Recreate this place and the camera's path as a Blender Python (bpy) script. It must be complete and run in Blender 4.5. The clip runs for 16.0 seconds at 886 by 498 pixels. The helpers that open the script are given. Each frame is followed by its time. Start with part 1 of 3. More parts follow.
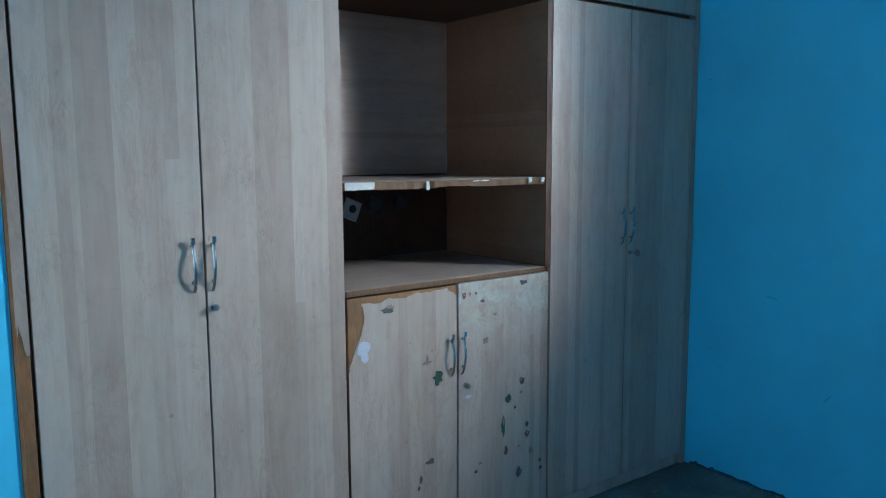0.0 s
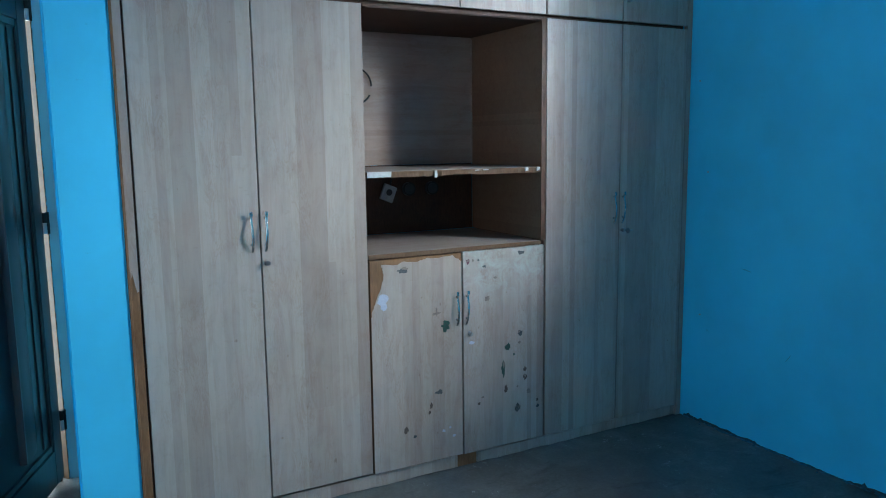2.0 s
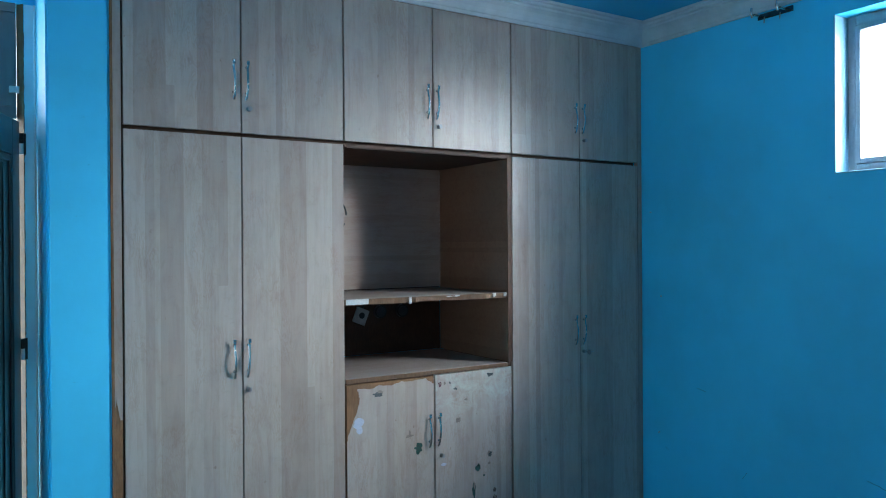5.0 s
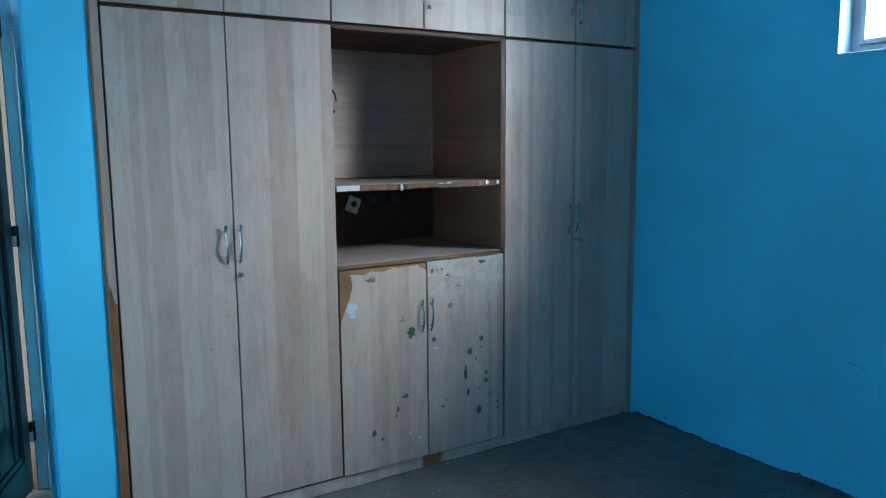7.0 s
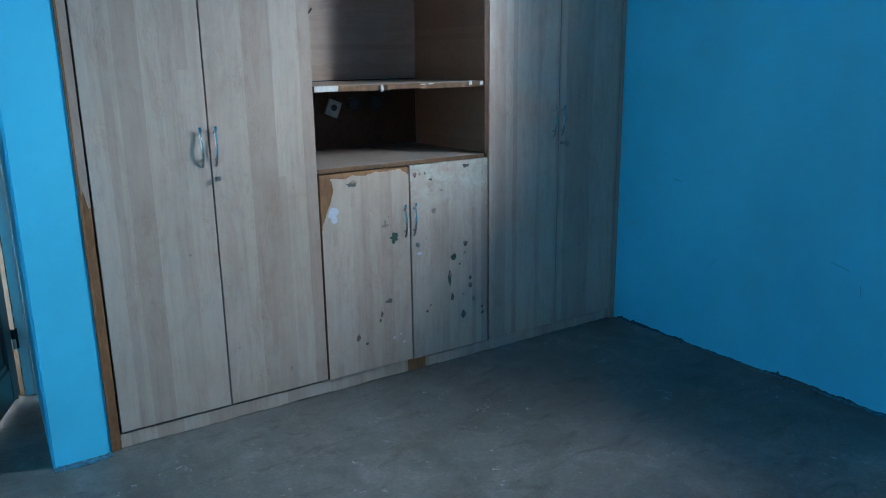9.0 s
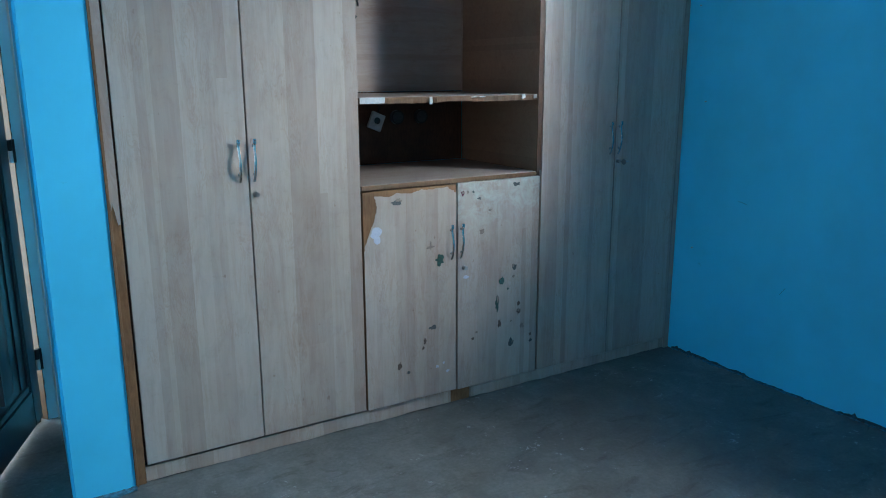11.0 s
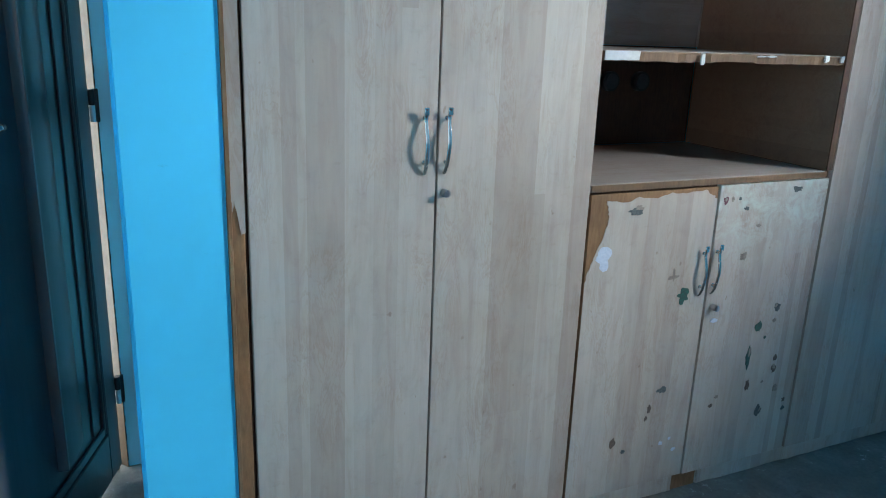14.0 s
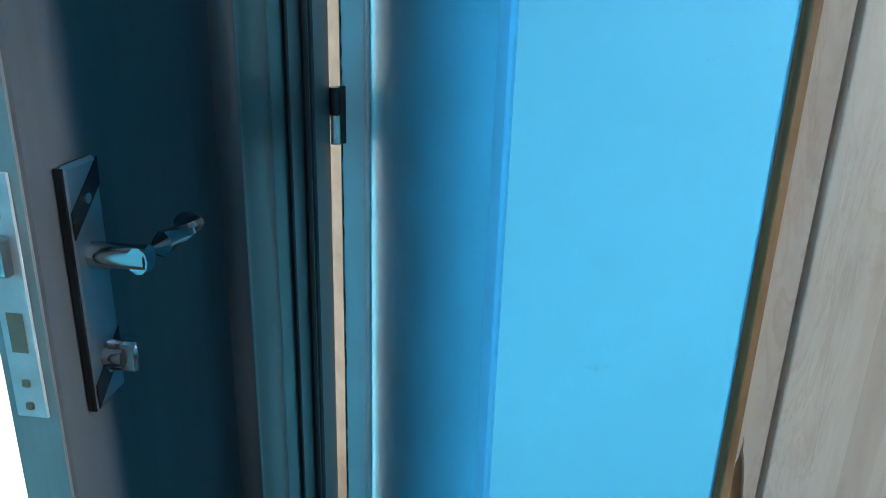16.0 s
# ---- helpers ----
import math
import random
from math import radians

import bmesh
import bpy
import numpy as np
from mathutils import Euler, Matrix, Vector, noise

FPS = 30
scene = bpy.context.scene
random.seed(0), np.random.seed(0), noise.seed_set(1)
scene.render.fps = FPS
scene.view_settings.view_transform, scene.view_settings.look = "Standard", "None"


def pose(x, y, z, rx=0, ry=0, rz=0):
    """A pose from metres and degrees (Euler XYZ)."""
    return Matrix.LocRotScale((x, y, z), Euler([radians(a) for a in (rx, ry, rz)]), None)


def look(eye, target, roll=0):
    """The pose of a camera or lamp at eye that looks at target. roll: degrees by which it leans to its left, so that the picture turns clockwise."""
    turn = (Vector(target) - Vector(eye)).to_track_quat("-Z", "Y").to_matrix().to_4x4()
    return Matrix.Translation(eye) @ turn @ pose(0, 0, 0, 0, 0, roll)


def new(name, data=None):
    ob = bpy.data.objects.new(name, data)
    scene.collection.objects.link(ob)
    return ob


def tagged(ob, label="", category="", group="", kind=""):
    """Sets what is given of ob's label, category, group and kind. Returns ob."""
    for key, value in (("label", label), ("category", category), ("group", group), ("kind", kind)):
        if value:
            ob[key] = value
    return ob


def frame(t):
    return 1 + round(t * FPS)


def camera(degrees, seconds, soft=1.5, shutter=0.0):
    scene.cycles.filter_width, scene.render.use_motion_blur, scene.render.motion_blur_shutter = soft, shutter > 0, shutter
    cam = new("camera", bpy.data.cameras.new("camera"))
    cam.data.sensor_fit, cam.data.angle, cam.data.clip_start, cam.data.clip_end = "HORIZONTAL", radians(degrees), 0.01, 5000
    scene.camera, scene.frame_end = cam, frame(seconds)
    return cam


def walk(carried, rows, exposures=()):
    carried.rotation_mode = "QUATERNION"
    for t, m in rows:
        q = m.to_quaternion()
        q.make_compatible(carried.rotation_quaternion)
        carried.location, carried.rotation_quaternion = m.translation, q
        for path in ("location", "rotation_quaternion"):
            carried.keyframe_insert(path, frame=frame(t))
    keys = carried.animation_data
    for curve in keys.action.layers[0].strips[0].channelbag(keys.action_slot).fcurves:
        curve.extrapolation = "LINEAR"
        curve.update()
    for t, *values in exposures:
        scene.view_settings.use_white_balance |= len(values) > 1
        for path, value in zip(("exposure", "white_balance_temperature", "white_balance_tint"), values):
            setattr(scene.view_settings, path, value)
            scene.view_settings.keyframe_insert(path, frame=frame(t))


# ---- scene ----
cam = camera(60.5, 16.0, soft=1.0)
PATH = [
    (0, (-0.279, -2.052, 1.434), (0.909, -0.462, 1.187), -0.3),
    (0.5, (-0.3, -2.283, 1.448), (0.891, -0.705, 1.147), -0.7),
    (1, (-0.343, -2.543, 1.441), (0.733, -0.899, 1.065), -0.5),
    (1.5, (-0.296, -2.754, 1.431), (0.684, -1.037, 1.126), -0.9),
    (2, (-0.319, -2.842, 1.47), (0.625, -1.101, 1.188), -0.7),
    (2.5, (-0.41, -2.807, 1.501), (0.651, -1.125, 1.297), -1.1),
    (3, (-0.482, -2.83, 1.532), (0.626, -1.167, 1.439), -0.7),
    (3.5, (-0.496, -2.861, 1.545), (0.607, -1.192, 1.542), 0.3),
    (3.7, (-0.52, -2.845, 1.559), (0.597, -1.186, 1.578), 0.5),
    (5.8, (-0.479, -2.974, 1.577), (0.565, -1.269, 1.525), -0.5),
    (6, (-0.48, -2.939, 1.585), (0.581, -1.247, 1.49), -0.5),
    (6.5, (-0.484, -2.932, 1.567), (0.584, -1.253, 1.367), -0.8),
    (7, (-0.467, -2.929, 1.519), (0.6, -1.26, 1.246), -0.5),
    (7.5, (-0.451, -2.935, 1.485), (0.603, -1.264, 1.173), -0.9),
    (8, (-0.458, -2.919, 1.489), (0.61, -1.267, 1.123), -0.9),
    (8.5, (-0.448, -2.909, 1.474), (0.626, -1.276, 1.051), -0.6),
    (9, (-0.421, -2.911, 1.456), (0.644, -1.291, 0.967), -0.8),
    (9.5, (-0.419, -2.879, 1.453), (0.64, -1.251, 0.975), -0.5),
    (12, (-0.355, -2.460, 1.436), (0.585, -0.751, 0.992), 1.5),
    (12.5, (-0.357, -2.312, 1.444), (0.526, -0.589, 0.944), 3.0),
    (13, (-0.294, -2.093, 1.402), (0.512, -0.340, 0.875), 1.2),
    (13.5, (-0.280, -1.876, 1.412), (0.486, -0.109, 0.873), 2.2),
    (14, (-0.287, -1.581, 1.382), (0.533, 0.157, 0.828), 2.1),
    (14.5, (-0.304, -1.320, 1.385), (0.499, 0.420, 0.810), 2.5),
    (15, (-0.267, -1.015, 1.387), (0.38, 0.782, 0.794), 2.6),
    (15.5, (-0.296, -0.73, 1.364), (0.224, 1.101, 0.748), 2.5),
    (16, (-0.384, -0.445, 1.368), (0.059, 1.379, 0.678), 1.8),
]
EXPOSURES = [(0.0, 0.06, 6250, 9), (1.5, 0.08, 6250, 9), (3.0, 0.16, 6300, 9), (6.0, 0.04, 6300, 9), (9.0, 0.04, 6300, 9), (12.5, 0.26, 6450, 9), (14.5, 0.40, 6600, 9), (15.2, 0.41, 6700, 9), (16.0, 0.54, 7400, 11)]
walk(cam, [(t, look(eye, target, roll)) for t, eye, target, roll in PATH], EXPOSURES)

# ---- world, sun, lamps ----
world = bpy.data.worlds.new("sky")
world.use_nodes = True
scene.world = world
sky = world.node_tree.nodes.new("ShaderNodeTexSky")
sky.sky_type, sky.sun_disc = "NISHITA", False
sky.sun_elevation, sky.sun_rotation = radians(62), radians(236)
world.node_tree.links.new(sky.outputs[0], world.node_tree.nodes["Background"].inputs[0])
world.node_tree.nodes["Background"].inputs[1].default_value = 0.15

sun_data = bpy.data.lights.new("sun", "SUN")
sun_data.energy, sun_data.angle, sun_data.color = 5.0, radians(0.5), (1.0, 0.95, 0.88)
sun = new("sun", sun_data)
sun.matrix_world = look((-6, -4, 14), (0, 0, 0))


def area_lamp(name, at, target, width, height, watts, colour):
    data = bpy.data.lights.new(name, "AREA")
    data.shape, data.size, data.size_y, data.energy, data.color = "RECTANGLE", width, height, watts, colour
    ob = new(name, data)
    ob.matrix_world = look(at, target)
    return ob


DAY = (0.825, 0.938, 1.0)
area_lamp("sky_daylight", (4.40, -2.13, 3.12), (2.67, -1.35, 2.2), 2.05, 1.35, 1280, DAY)
area_lamp("high_sky_daylight", (3.85, -1.65, 3.85), (2.67, -1.35, 2.2), 0.9, 0.7, 230, DAY)
area_lamp("window_daylight", (2.862, -1.348, 2.21), (0, -1.348, 2.21), 0.51, 0.66, 12, DAY)
area_lamp("south_fill_light", (-0.5, -4.75, 1.55), (-0.5, 0, 1.55), 1.0, 1.2, 1.5, DAY)
area_lamp("west_fill_light", (-1.47, -1.85, 1.55), (0, -1.85, 1.55), 1.1, 1.2, 6, DAY)
area_lamp("doorway_daylight", (-0.645, 1.02, 1.3), (-0.645, 0, 1.3), 0.74, 2.5, 36, (0.88, 0.97, 1.0))

# ---- materials ----


class Nodes:
    """A node material under construction."""

    def __init__(self, name):
        self.mat = bpy.data.materials.new(name)
        self.mat.use_nodes = True
        self.tree = self.mat.node_tree
        self.bsdf = self.tree.nodes["Principled BSDF"]

    def add(self, kind, inputs=(), **props):
        n = self.tree.nodes.new(kind)
        for k, v in props.items():
            setattr(n, k, v)
        for key, v in dict(inputs).items():
            if isinstance(v, bpy.types.NodeSocket):
                self.tree.links.new(v, n.inputs[key])
            else:
                n.inputs[key].default_value = v
        return n

    def link(self, a, b):
        self.tree.links.new(a, b)

    def coords(self, scale, source="Object", shift=True):
        tc = self.add("ShaderNodeTexCoord").outputs[source]
        if shift:
            rnd = self.add("ShaderNodeObjectInfo").outputs["Random"]
            off = self.add("ShaderNodeVectorMath", {0: tc, 1: (1, 1, 1)}, operation="ADD")
            mul = self.add("ShaderNodeMath", {0: rnd, 1: 17.0}, operation="MULTIPLY")
            comb = self.add("ShaderNodeCombineXYZ", {0: mul.outputs[0], 1: mul.outputs[0], 2: mul.outputs[0]})
            self.link(comb.outputs[0], off.inputs[1])
            tc = off.outputs[0]
        return self.add("ShaderNodeVectorMath", {0: tc, 1: scale}, operation="MULTIPLY").outputs[0]

    def noise(self, vec, scale, detail=4.0, rough=0.55, distort=0.0):
        return self.add("ShaderNodeTexNoise", {"Vector": vec, "Scale": scale, "Detail": detail, "Roughness": rough, "Distortion": distort}).outputs["Fac"]

    def ramp(self, fac, stops):
        r = self.add("ShaderNodeValToRGB", {"Fac": fac})
        els = r.color_ramp.elements
        while len(els) < len(stops):
            els.new(0.5)
        for e, (p, c) in zip(els, stops):
            e.position, e.color = p, (c if len(c) == 4 else (*c, 1))
        return r.outputs["Color"]

    def mix(self, fac, a, b, mode="MIX"):
        n = self.add("ShaderNodeMix", data_type="RGBA", blend_type=mode)
        for key, v in ((0, fac), (6, a), (7, b)):
            if isinstance(v, bpy.types.NodeSocket):
                self.link(v, n.inputs[key])
            else:
                n.inputs[key].default_value = v if key == 0 or len(v) == 4 else (*v, 1)
        return n.outputs[2]

    def finish(self, colour, rough=0.5, metal=0.0, height=None, strength=0.1, dist=0.002, spec=0.5):
        b = self.bsdf
        for key, v in (("Base Color", colour), ("Roughness", rough), ("Metallic", metal), ("Specular IOR Level", spec)):
            if isinstance(v, bpy.types.NodeSocket):
                self.link(v, b.inputs[key])
            else:
                b.inputs[key].default_value = (*v, 1) if key == "Base Color" and len(v) == 3 else v
        if height is not None:
            bump = self.add("ShaderNodeBump", {"Height": height, "Strength": strength, "Distance": dist})
            self.link(bump.outputs[0], b.inputs["Normal"])
        return self.mat


def grey(v):
    return (v, v, v)


def maple_laminate(name, light, dark, upright=True, rough=0.42, grime=0.28, glue=False):
    """Printed maple laminate: staves of uneven tone, fine grain along them."""
    m = Nodes(name)
    base = m.coords((1, 1, 1))
    sep = m.add("ShaderNodeSeparateXYZ", {0: base})
    along, across = (2, 0) if upright else (0, 2)
    # uneven stave widths: bend the crosswise coordinate a little, the same all along
    wob = m.add("ShaderNodeTexNoise", {"W": sep.outputs[across], "Scale": 9.0, "Detail": 1.0}, noise_dimensions="1D").outputs["Fac"]
    bent = m.add("ShaderNodeMath", {0: wob, 1: 0.14, 2: sep.outputs[across]}, operation="MULTIPLY_ADD")
    row = m.add("ShaderNodeMath", {0: m.add("ShaderNodeMath", {0: bent.outputs[0], 1: 20.0}, operation="MULTIPLY").outputs[0]}, operation="FLOOR").outputs[0]
    slip = m.add("ShaderNodeTexWhiteNoise", {"W": row}, noise_dimensions="1D").outputs["Value"]
    run = m.add("ShaderNodeMath", {0: slip, 1: 9.0, 2: sep.outputs[along]}, operation="MULTIPLY_ADD").outputs[0]
    seg = m.add("ShaderNodeMath", {0: m.add("ShaderNodeMath", {0: run, 1: 0.09}, operation="MULTIPLY").outputs[0]}, operation="FLOOR").outputs[0]
    cell = m.add("ShaderNodeCombineXYZ", {0: row, 1: seg}).outputs[0]
    pick = m.add("ShaderNodeTexWhiteNoise", {"Vector": cell}, noise_dimensions="2D").outputs["Value"]
    tone = m.ramp(pick, [(0.0, dark), (0.45, tuple(0.45 * a + 0.55 * b for a, b in zip(dark, light))), (1.0, light)])
    stretch = (22, 22, 1.3) if upright else (1.3, 22, 22)
    fine = m.noise(m.coords(stretch), 3.2, 5, 0.62, 0.5)
    grain = m.ramp(fine, [(0.30, grey(0.93)), (0.62, grey(1.03))])
    col = m.mix(0.75, tone, grain, "MULTIPLY")
    stretch2 = (10, 10, 1.1) if upright else (1.1, 10, 10)
    fig = m.noise(m.coords(stretch2), 2.0, 3, 0.5, 1.6)
    col = m.mix(0.45, col, m.ramp(fig, [(0.36, (0.90, 0.80, 0.77)), (0.50, (1.02, 1.02, 1.02))]), "MULTIPLY")
    # flame figure: thin reddish arcs, in patches
    arcs = m.noise(m.coords((9, 9, 2.0) if upright else (2.0, 9, 9)), 2.3, 5, 0.62, 0.8)
    lines = m.ramp(arcs, [(0.42, grey(1.0)), (0.47, (0.88, 0.78, 0.73)), (0.485, grey(1.0)), (0.52, grey(1.0)), (0.56, (0.91, 0.82, 0.78)), (0.575, grey(1.0))])
    patch = m.add("ShaderNodeRGBToBW", {0: m.ramp(m.noise(m.coords((3, 3, 1.2)), 2.6, 2, 0.5), [(0.47, grey(0.0)), (0.60, grey(0.75))])}).outputs[0]
    col = m.mix(patch, col, m.mix(1.0, col, lines, "MULTIPLY"))
    # soft mottling and cross flecks
    mott = m.noise(m.coords((7, 7, 2.6) if upright else (2.6, 7, 7)), 3.0, 6, 0.66, 0.7)
    col = m.mix(0.5, col, m.ramp(mott, [(0.30, (0.82, 0.76, 0.74)), (0.48, grey(1.0)), (0.68, (1.07, 1.08, 1.08))]), "MULTIPLY")
    fleck = m.noise(m.coords((14, 14, 22) if upright else (22, 14, 14)), 2.2, 4, 0.6, 0.3)
    col = m.mix(0.35, col, m.ramp(fleck, [(0.30, (0.84, 0.78, 0.75)), (0.40, grey(1.0))]), "MULTIPLY")
    # pin knots
    knots = m.noise(m.coords((1.6, 1.6, 1.0)), 26, 2, 0.5)
    col = m.mix(0.6, col, m.ramp(knots, [(0.21, (0.55, 0.40, 0.34)), (0.25, grey(1.0))]), "MULTIPLY")
    dirt = m.noise(m.coords((1, 1, 1)), 3.4, 6, 0.65)
    col = m.mix(grime, col, m.ramp(dirt, [(0.32, (0.70, 0.64, 0.60)), (0.52, grey(1.0))]), "MULTIPLY")
    if glue:
        # greyish film of old glue over the top of the board
        spot = m.coords((1, 1, 1), shift=False)
        up = m.ramp(m.add("ShaderNodeSeparateXYZ", {0: spot}).outputs[2], [(0.20, grey(0.0)), (0.36, grey(1.0))])
        film = m.ramp(m.noise(spot, 15, 6, 0.68, 0.6), [(0.44, grey(0.0)), (0.62, grey(0.8))])
        cover = m.add("ShaderNodeRGBToBW", {0: m.mix(1.0, up, film, "MULTIPLY")}).outputs[0]
        col = m.mix(cover, col, (0.53, 0.56, 0.50))
    rg = m.ramp(dirt, [(0.3, grey(rough - 0.07)), (0.7, grey(rough + 0.1))])
    return m.finish(col, rg, height=fine, strength=0.05, dist=0.0006, spec=0.68)


def raw_board(name, a, b, rough=0.75):
    m = Nodes(name)
    n1 = m.noise(m.coords((30, 30, 6)), 4, 5, 0.65)
    n2 = m.noise(m.coords((1, 1, 1)), 7, 4, 0.6)
    col = m.mix(0.6, m.ramp(n1, [(0.3, a), (0.7, b)]), m.ramp(n2, [(0.35, grey(0.62)), (0.62, grey(1.1))]), "MULTIPLY")
    return m.finish(col, rough, height=n1, strength=0.25, dist=0.001)


def wall_paint(name, colour, rough=0.56):
    m = Nodes(name)
    big = m.noise(m.coords((1, 1, 1), shift=False), 1.6, 5, 0.6)
    small = m.noise(m.coords((1, 1, 1), shift=False), 55, 4, 0.6)
    marks = m.noise(m.coords((1, 1, 2.2), shift=False), 11, 8, 0.72)
    dark = tuple(c * 0.86 for c in colour)
    lite = tuple(min(1, c * 1.07 + 0.004) for c in colour)
    col = m.ramp(big, [(0.32, dark), (0.55, colour), (0.75, lite)])
    col = m.mix(0.5, col, m.ramp(marks, [(0.27, (0.50, 0.56, 0.60)), (0.33, grey(1.0))]), "MULTIPLY")
    und = m.noise(m.coords((1, 1, 1), shift=False), 7, 3, 0.5)
    h = m.add("ShaderNodeMath", {0: und, 1: 3.0, 2: small}, operation="MULTIPLY_ADD").outputs[0]
    return m.finish(col, m.ramp(big, [(0.3, grey(rough)), (0.7, grey(rough + 0.14))]), height=h, strength=0.12, dist=0.002)


def worn_floor(name):
    m = Nodes(name)
    p = m.coords((1, 1, 1), shift=False)
    big = m.noise(p, 1.1, 6, 0.62, 0.4)
    mid = m.noise(p, 6.5, 7, 0.68, 0.6)
    fine = m.noise(p, 70, 5, 0.7)
    col = m.ramp(big, [(0.30, (0.080, 0.080, 0.076)), (0.5, (0.124, 0.124, 0.118)), (0.70, (0.188, 0.186, 0.180))])
    col = m.mix(0.9, col, m.ramp(mid, [(0.32, grey(0.62)), (0.5, grey(0.98)), (0.66, grey(1.4))]), "MULTIPLY")
    col = m.mix(0.5, col, m.ramp(fine, [(0.32, grey(0.6)), (0.65, grey(1.2))]), "MULTIPLY")
    # chips of white paint, thick in some places
    spots = m.noise(p, 24, 6, 0.72, 0.3)
    where = m.noise(p, 2.3, 2, 0.5)
    s1 = m.ramp(spots, [(0.62, grey(0.0)), (0.70, grey(1.0))])
    s2 = m.ramp(where, [(0.40, grey(0.0)), (0.60, grey(0.95))])
    fac = m.mix(1.0, s1, s2, "MULTIPLY")
    col = m.mix(m.add("ShaderNodeRGBToBW", {0: fac}).outputs[0], col, (0.42, 0.45, 0.47))
    # dark scuffs
    sc = m.noise(m.coords((1, 2.4, 1), shift=False), 4.1, 8, 0.7, 1.0)
    col = m.mix(0.75, col, m.ramp(sc, [(0.33, (0.50, 0.46, 0.42)), (0.44, grey(1.0))]), "MULTIPLY")
    rough = m.ramp(mid, [(0.3, grey(0.42)), (0.7, grey(0.62))])
    return m.finish(col, rough, height=m.mix(0.4, mid, fine), strength=0.14, dist=0.003)


def painted_steel(name, a, b, rough=0.33):
    m = Nodes(name)
    n1 = m.noise(m.coords((1, 1, 1)), 6, 5, 0.6)
    n2 = m.noise(m.coords((26, 26, 2)), 2, 4, 0.6)
    col = m.mix(0.5, m.ramp(n1, [(0.3, a), (0.7, b)]), m.ramp(n2, [(0.35, grey(0.75)), (0.65, grey(1.12))]), "MULTIPLY")
    return m.finish(col, m.ramp(n1, [(0.3, grey(rough - 0.01)), (0.7, grey(rough + 0.03))]), height=n2, strength=0.05, dist=0.001, spec=0.9)


def metal(name, colour, rough, grub=0.15):
    m = Nodes(name)
    n = m.noise(m.coords((1, 1, 1)), 90, 4, 0.6)
    return m.finish(m.mix(grub, colour, m.ramp(n, [(0.3, grey(0.6)), (0.6, grey(1.0))]), "MULTIPLY"), m.ramp(n, [(0.3, grey(rough)), (0.7, grey(rough + 0.04))]), 1.0)


def plain(name, a, b, rough=0.6, scale=40.0, bump=0.1):
    m = Nodes(name)
    n = m.noise(m.coords((1, 1, 1)), scale, 5, 0.65)
    return m.finish(m.ramp(n, [(0.32, a), (0.68, b)]), rough, height=n, strength=bump, dist=0.001)


MAPLE = maple_laminate("maple_laminate", (0.478, 0.404, 0.350), (0.385, 0.300, 0.252), rough=0.41)
GLUED_MAPLE = maple_laminate("maple_laminate_with_glue_film", (0.478, 0.404, 0.350), (0.385, 0.300, 0.252), rough=0.41, glue=True)
COUNTER = maple_laminate("dusty_counter_laminate", (0.31, 0.25, 0.222), (0.26, 0.21, 0.18), upright=False, rough=0.5)
MAPLE_INSIDE = maple_laminate("maple_laminate_crosswise", (0.42, 0.31, 0.255), (0.36, 0.26, 0.21), upright=False, rough=0.42)
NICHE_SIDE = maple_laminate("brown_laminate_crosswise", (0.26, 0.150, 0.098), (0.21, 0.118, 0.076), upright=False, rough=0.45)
RAW = raw_board("bare_fibreboard", (0.18, 0.08, 0.034), (0.27, 0.135, 0.06))
EDGE = raw_board("dark_board_edge", (0.075, 0.03, 0.014), (0.13, 0.055, 0.026), 0.6)
WORN_EDGE = raw_board("worn_brown_edge", (0.11, 0.055, 0.026), (0.18, 0.094, 0.046), 0.7)
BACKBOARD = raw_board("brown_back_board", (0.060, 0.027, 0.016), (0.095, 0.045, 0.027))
BLUE = wall_paint("blue_wall_paint", (0.074, 0.615, 0.915))
CEIL = wall_paint("blue_ceiling_paint", (0.05, 0.40, 0.66), 0.6)
REVEAL = wall_paint("pale_blue_reveal_paint", (0.30, 0.52, 0.66), 0.5)
LIT_STRIP_BLUE = wall_paint("lit_pale_blue_plaster", (0.60, 0.80, 0.88), 0.45)
LIGHT_LINE = plain("white_light_line", (0.72, 0.76, 0.78), (0.82, 0.84, 0.85), 0.3, 30.0)
CORNICE = plain("cornice_plaster", (0.50, 0.55, 0.58), (0.62, 0.66, 0.68), 0.6, 9.0)
FLOOR = worn_floor("worn_concrete_floor")
STEEL = painted_steel("dark_painted_steel", (0.066, 0.070, 0.077), (0.090, 0.094, 0.101), 0.29)
STEEL_EDGE = painted_steel("worn_steel_edge", (0.16, 0.16, 0.16), (0.26, 0.25, 0.24), 0.5)
FRAME_TAN = plain("tan_frame_paint", (0.17, 0.10, 0.058), (0.24, 0.152, 0.095), 0.5, 18.0)
WINDOW_GREY = painted_steel("grey_window_steel", (0.17, 0.18, 0.22), (0.25, 0.26, 0.30), 0.5)
CHROME = metal("satin_nickel", (0.60, 0.59, 0.57), 0.24)
DULL = metal("dull_steel", (0.36, 0.36, 0.36), 0.36)
DOOR_CHROME = metal("worn_door_chrome", (0.42, 0.42, 0.42), 0.16)
DARK_CHROME = metal("dark_door_chrome", (0.13, 0.13, 0.13), 0.14)
PLATE_CHROME = metal("dull_plate_chrome", (0.46, 0.47, 0.48), 0.30)
GLOSS_BLACK = plain("gloss_black_enamel", (0.006, 0.006, 0.007), (0.010, 0.010, 0.011), 0.12, 30.0, 0.0)
BRIGHT_STEEL = metal("bright_worn_steel", (0.88, 0.86, 0.84), 0.42, 0.05)
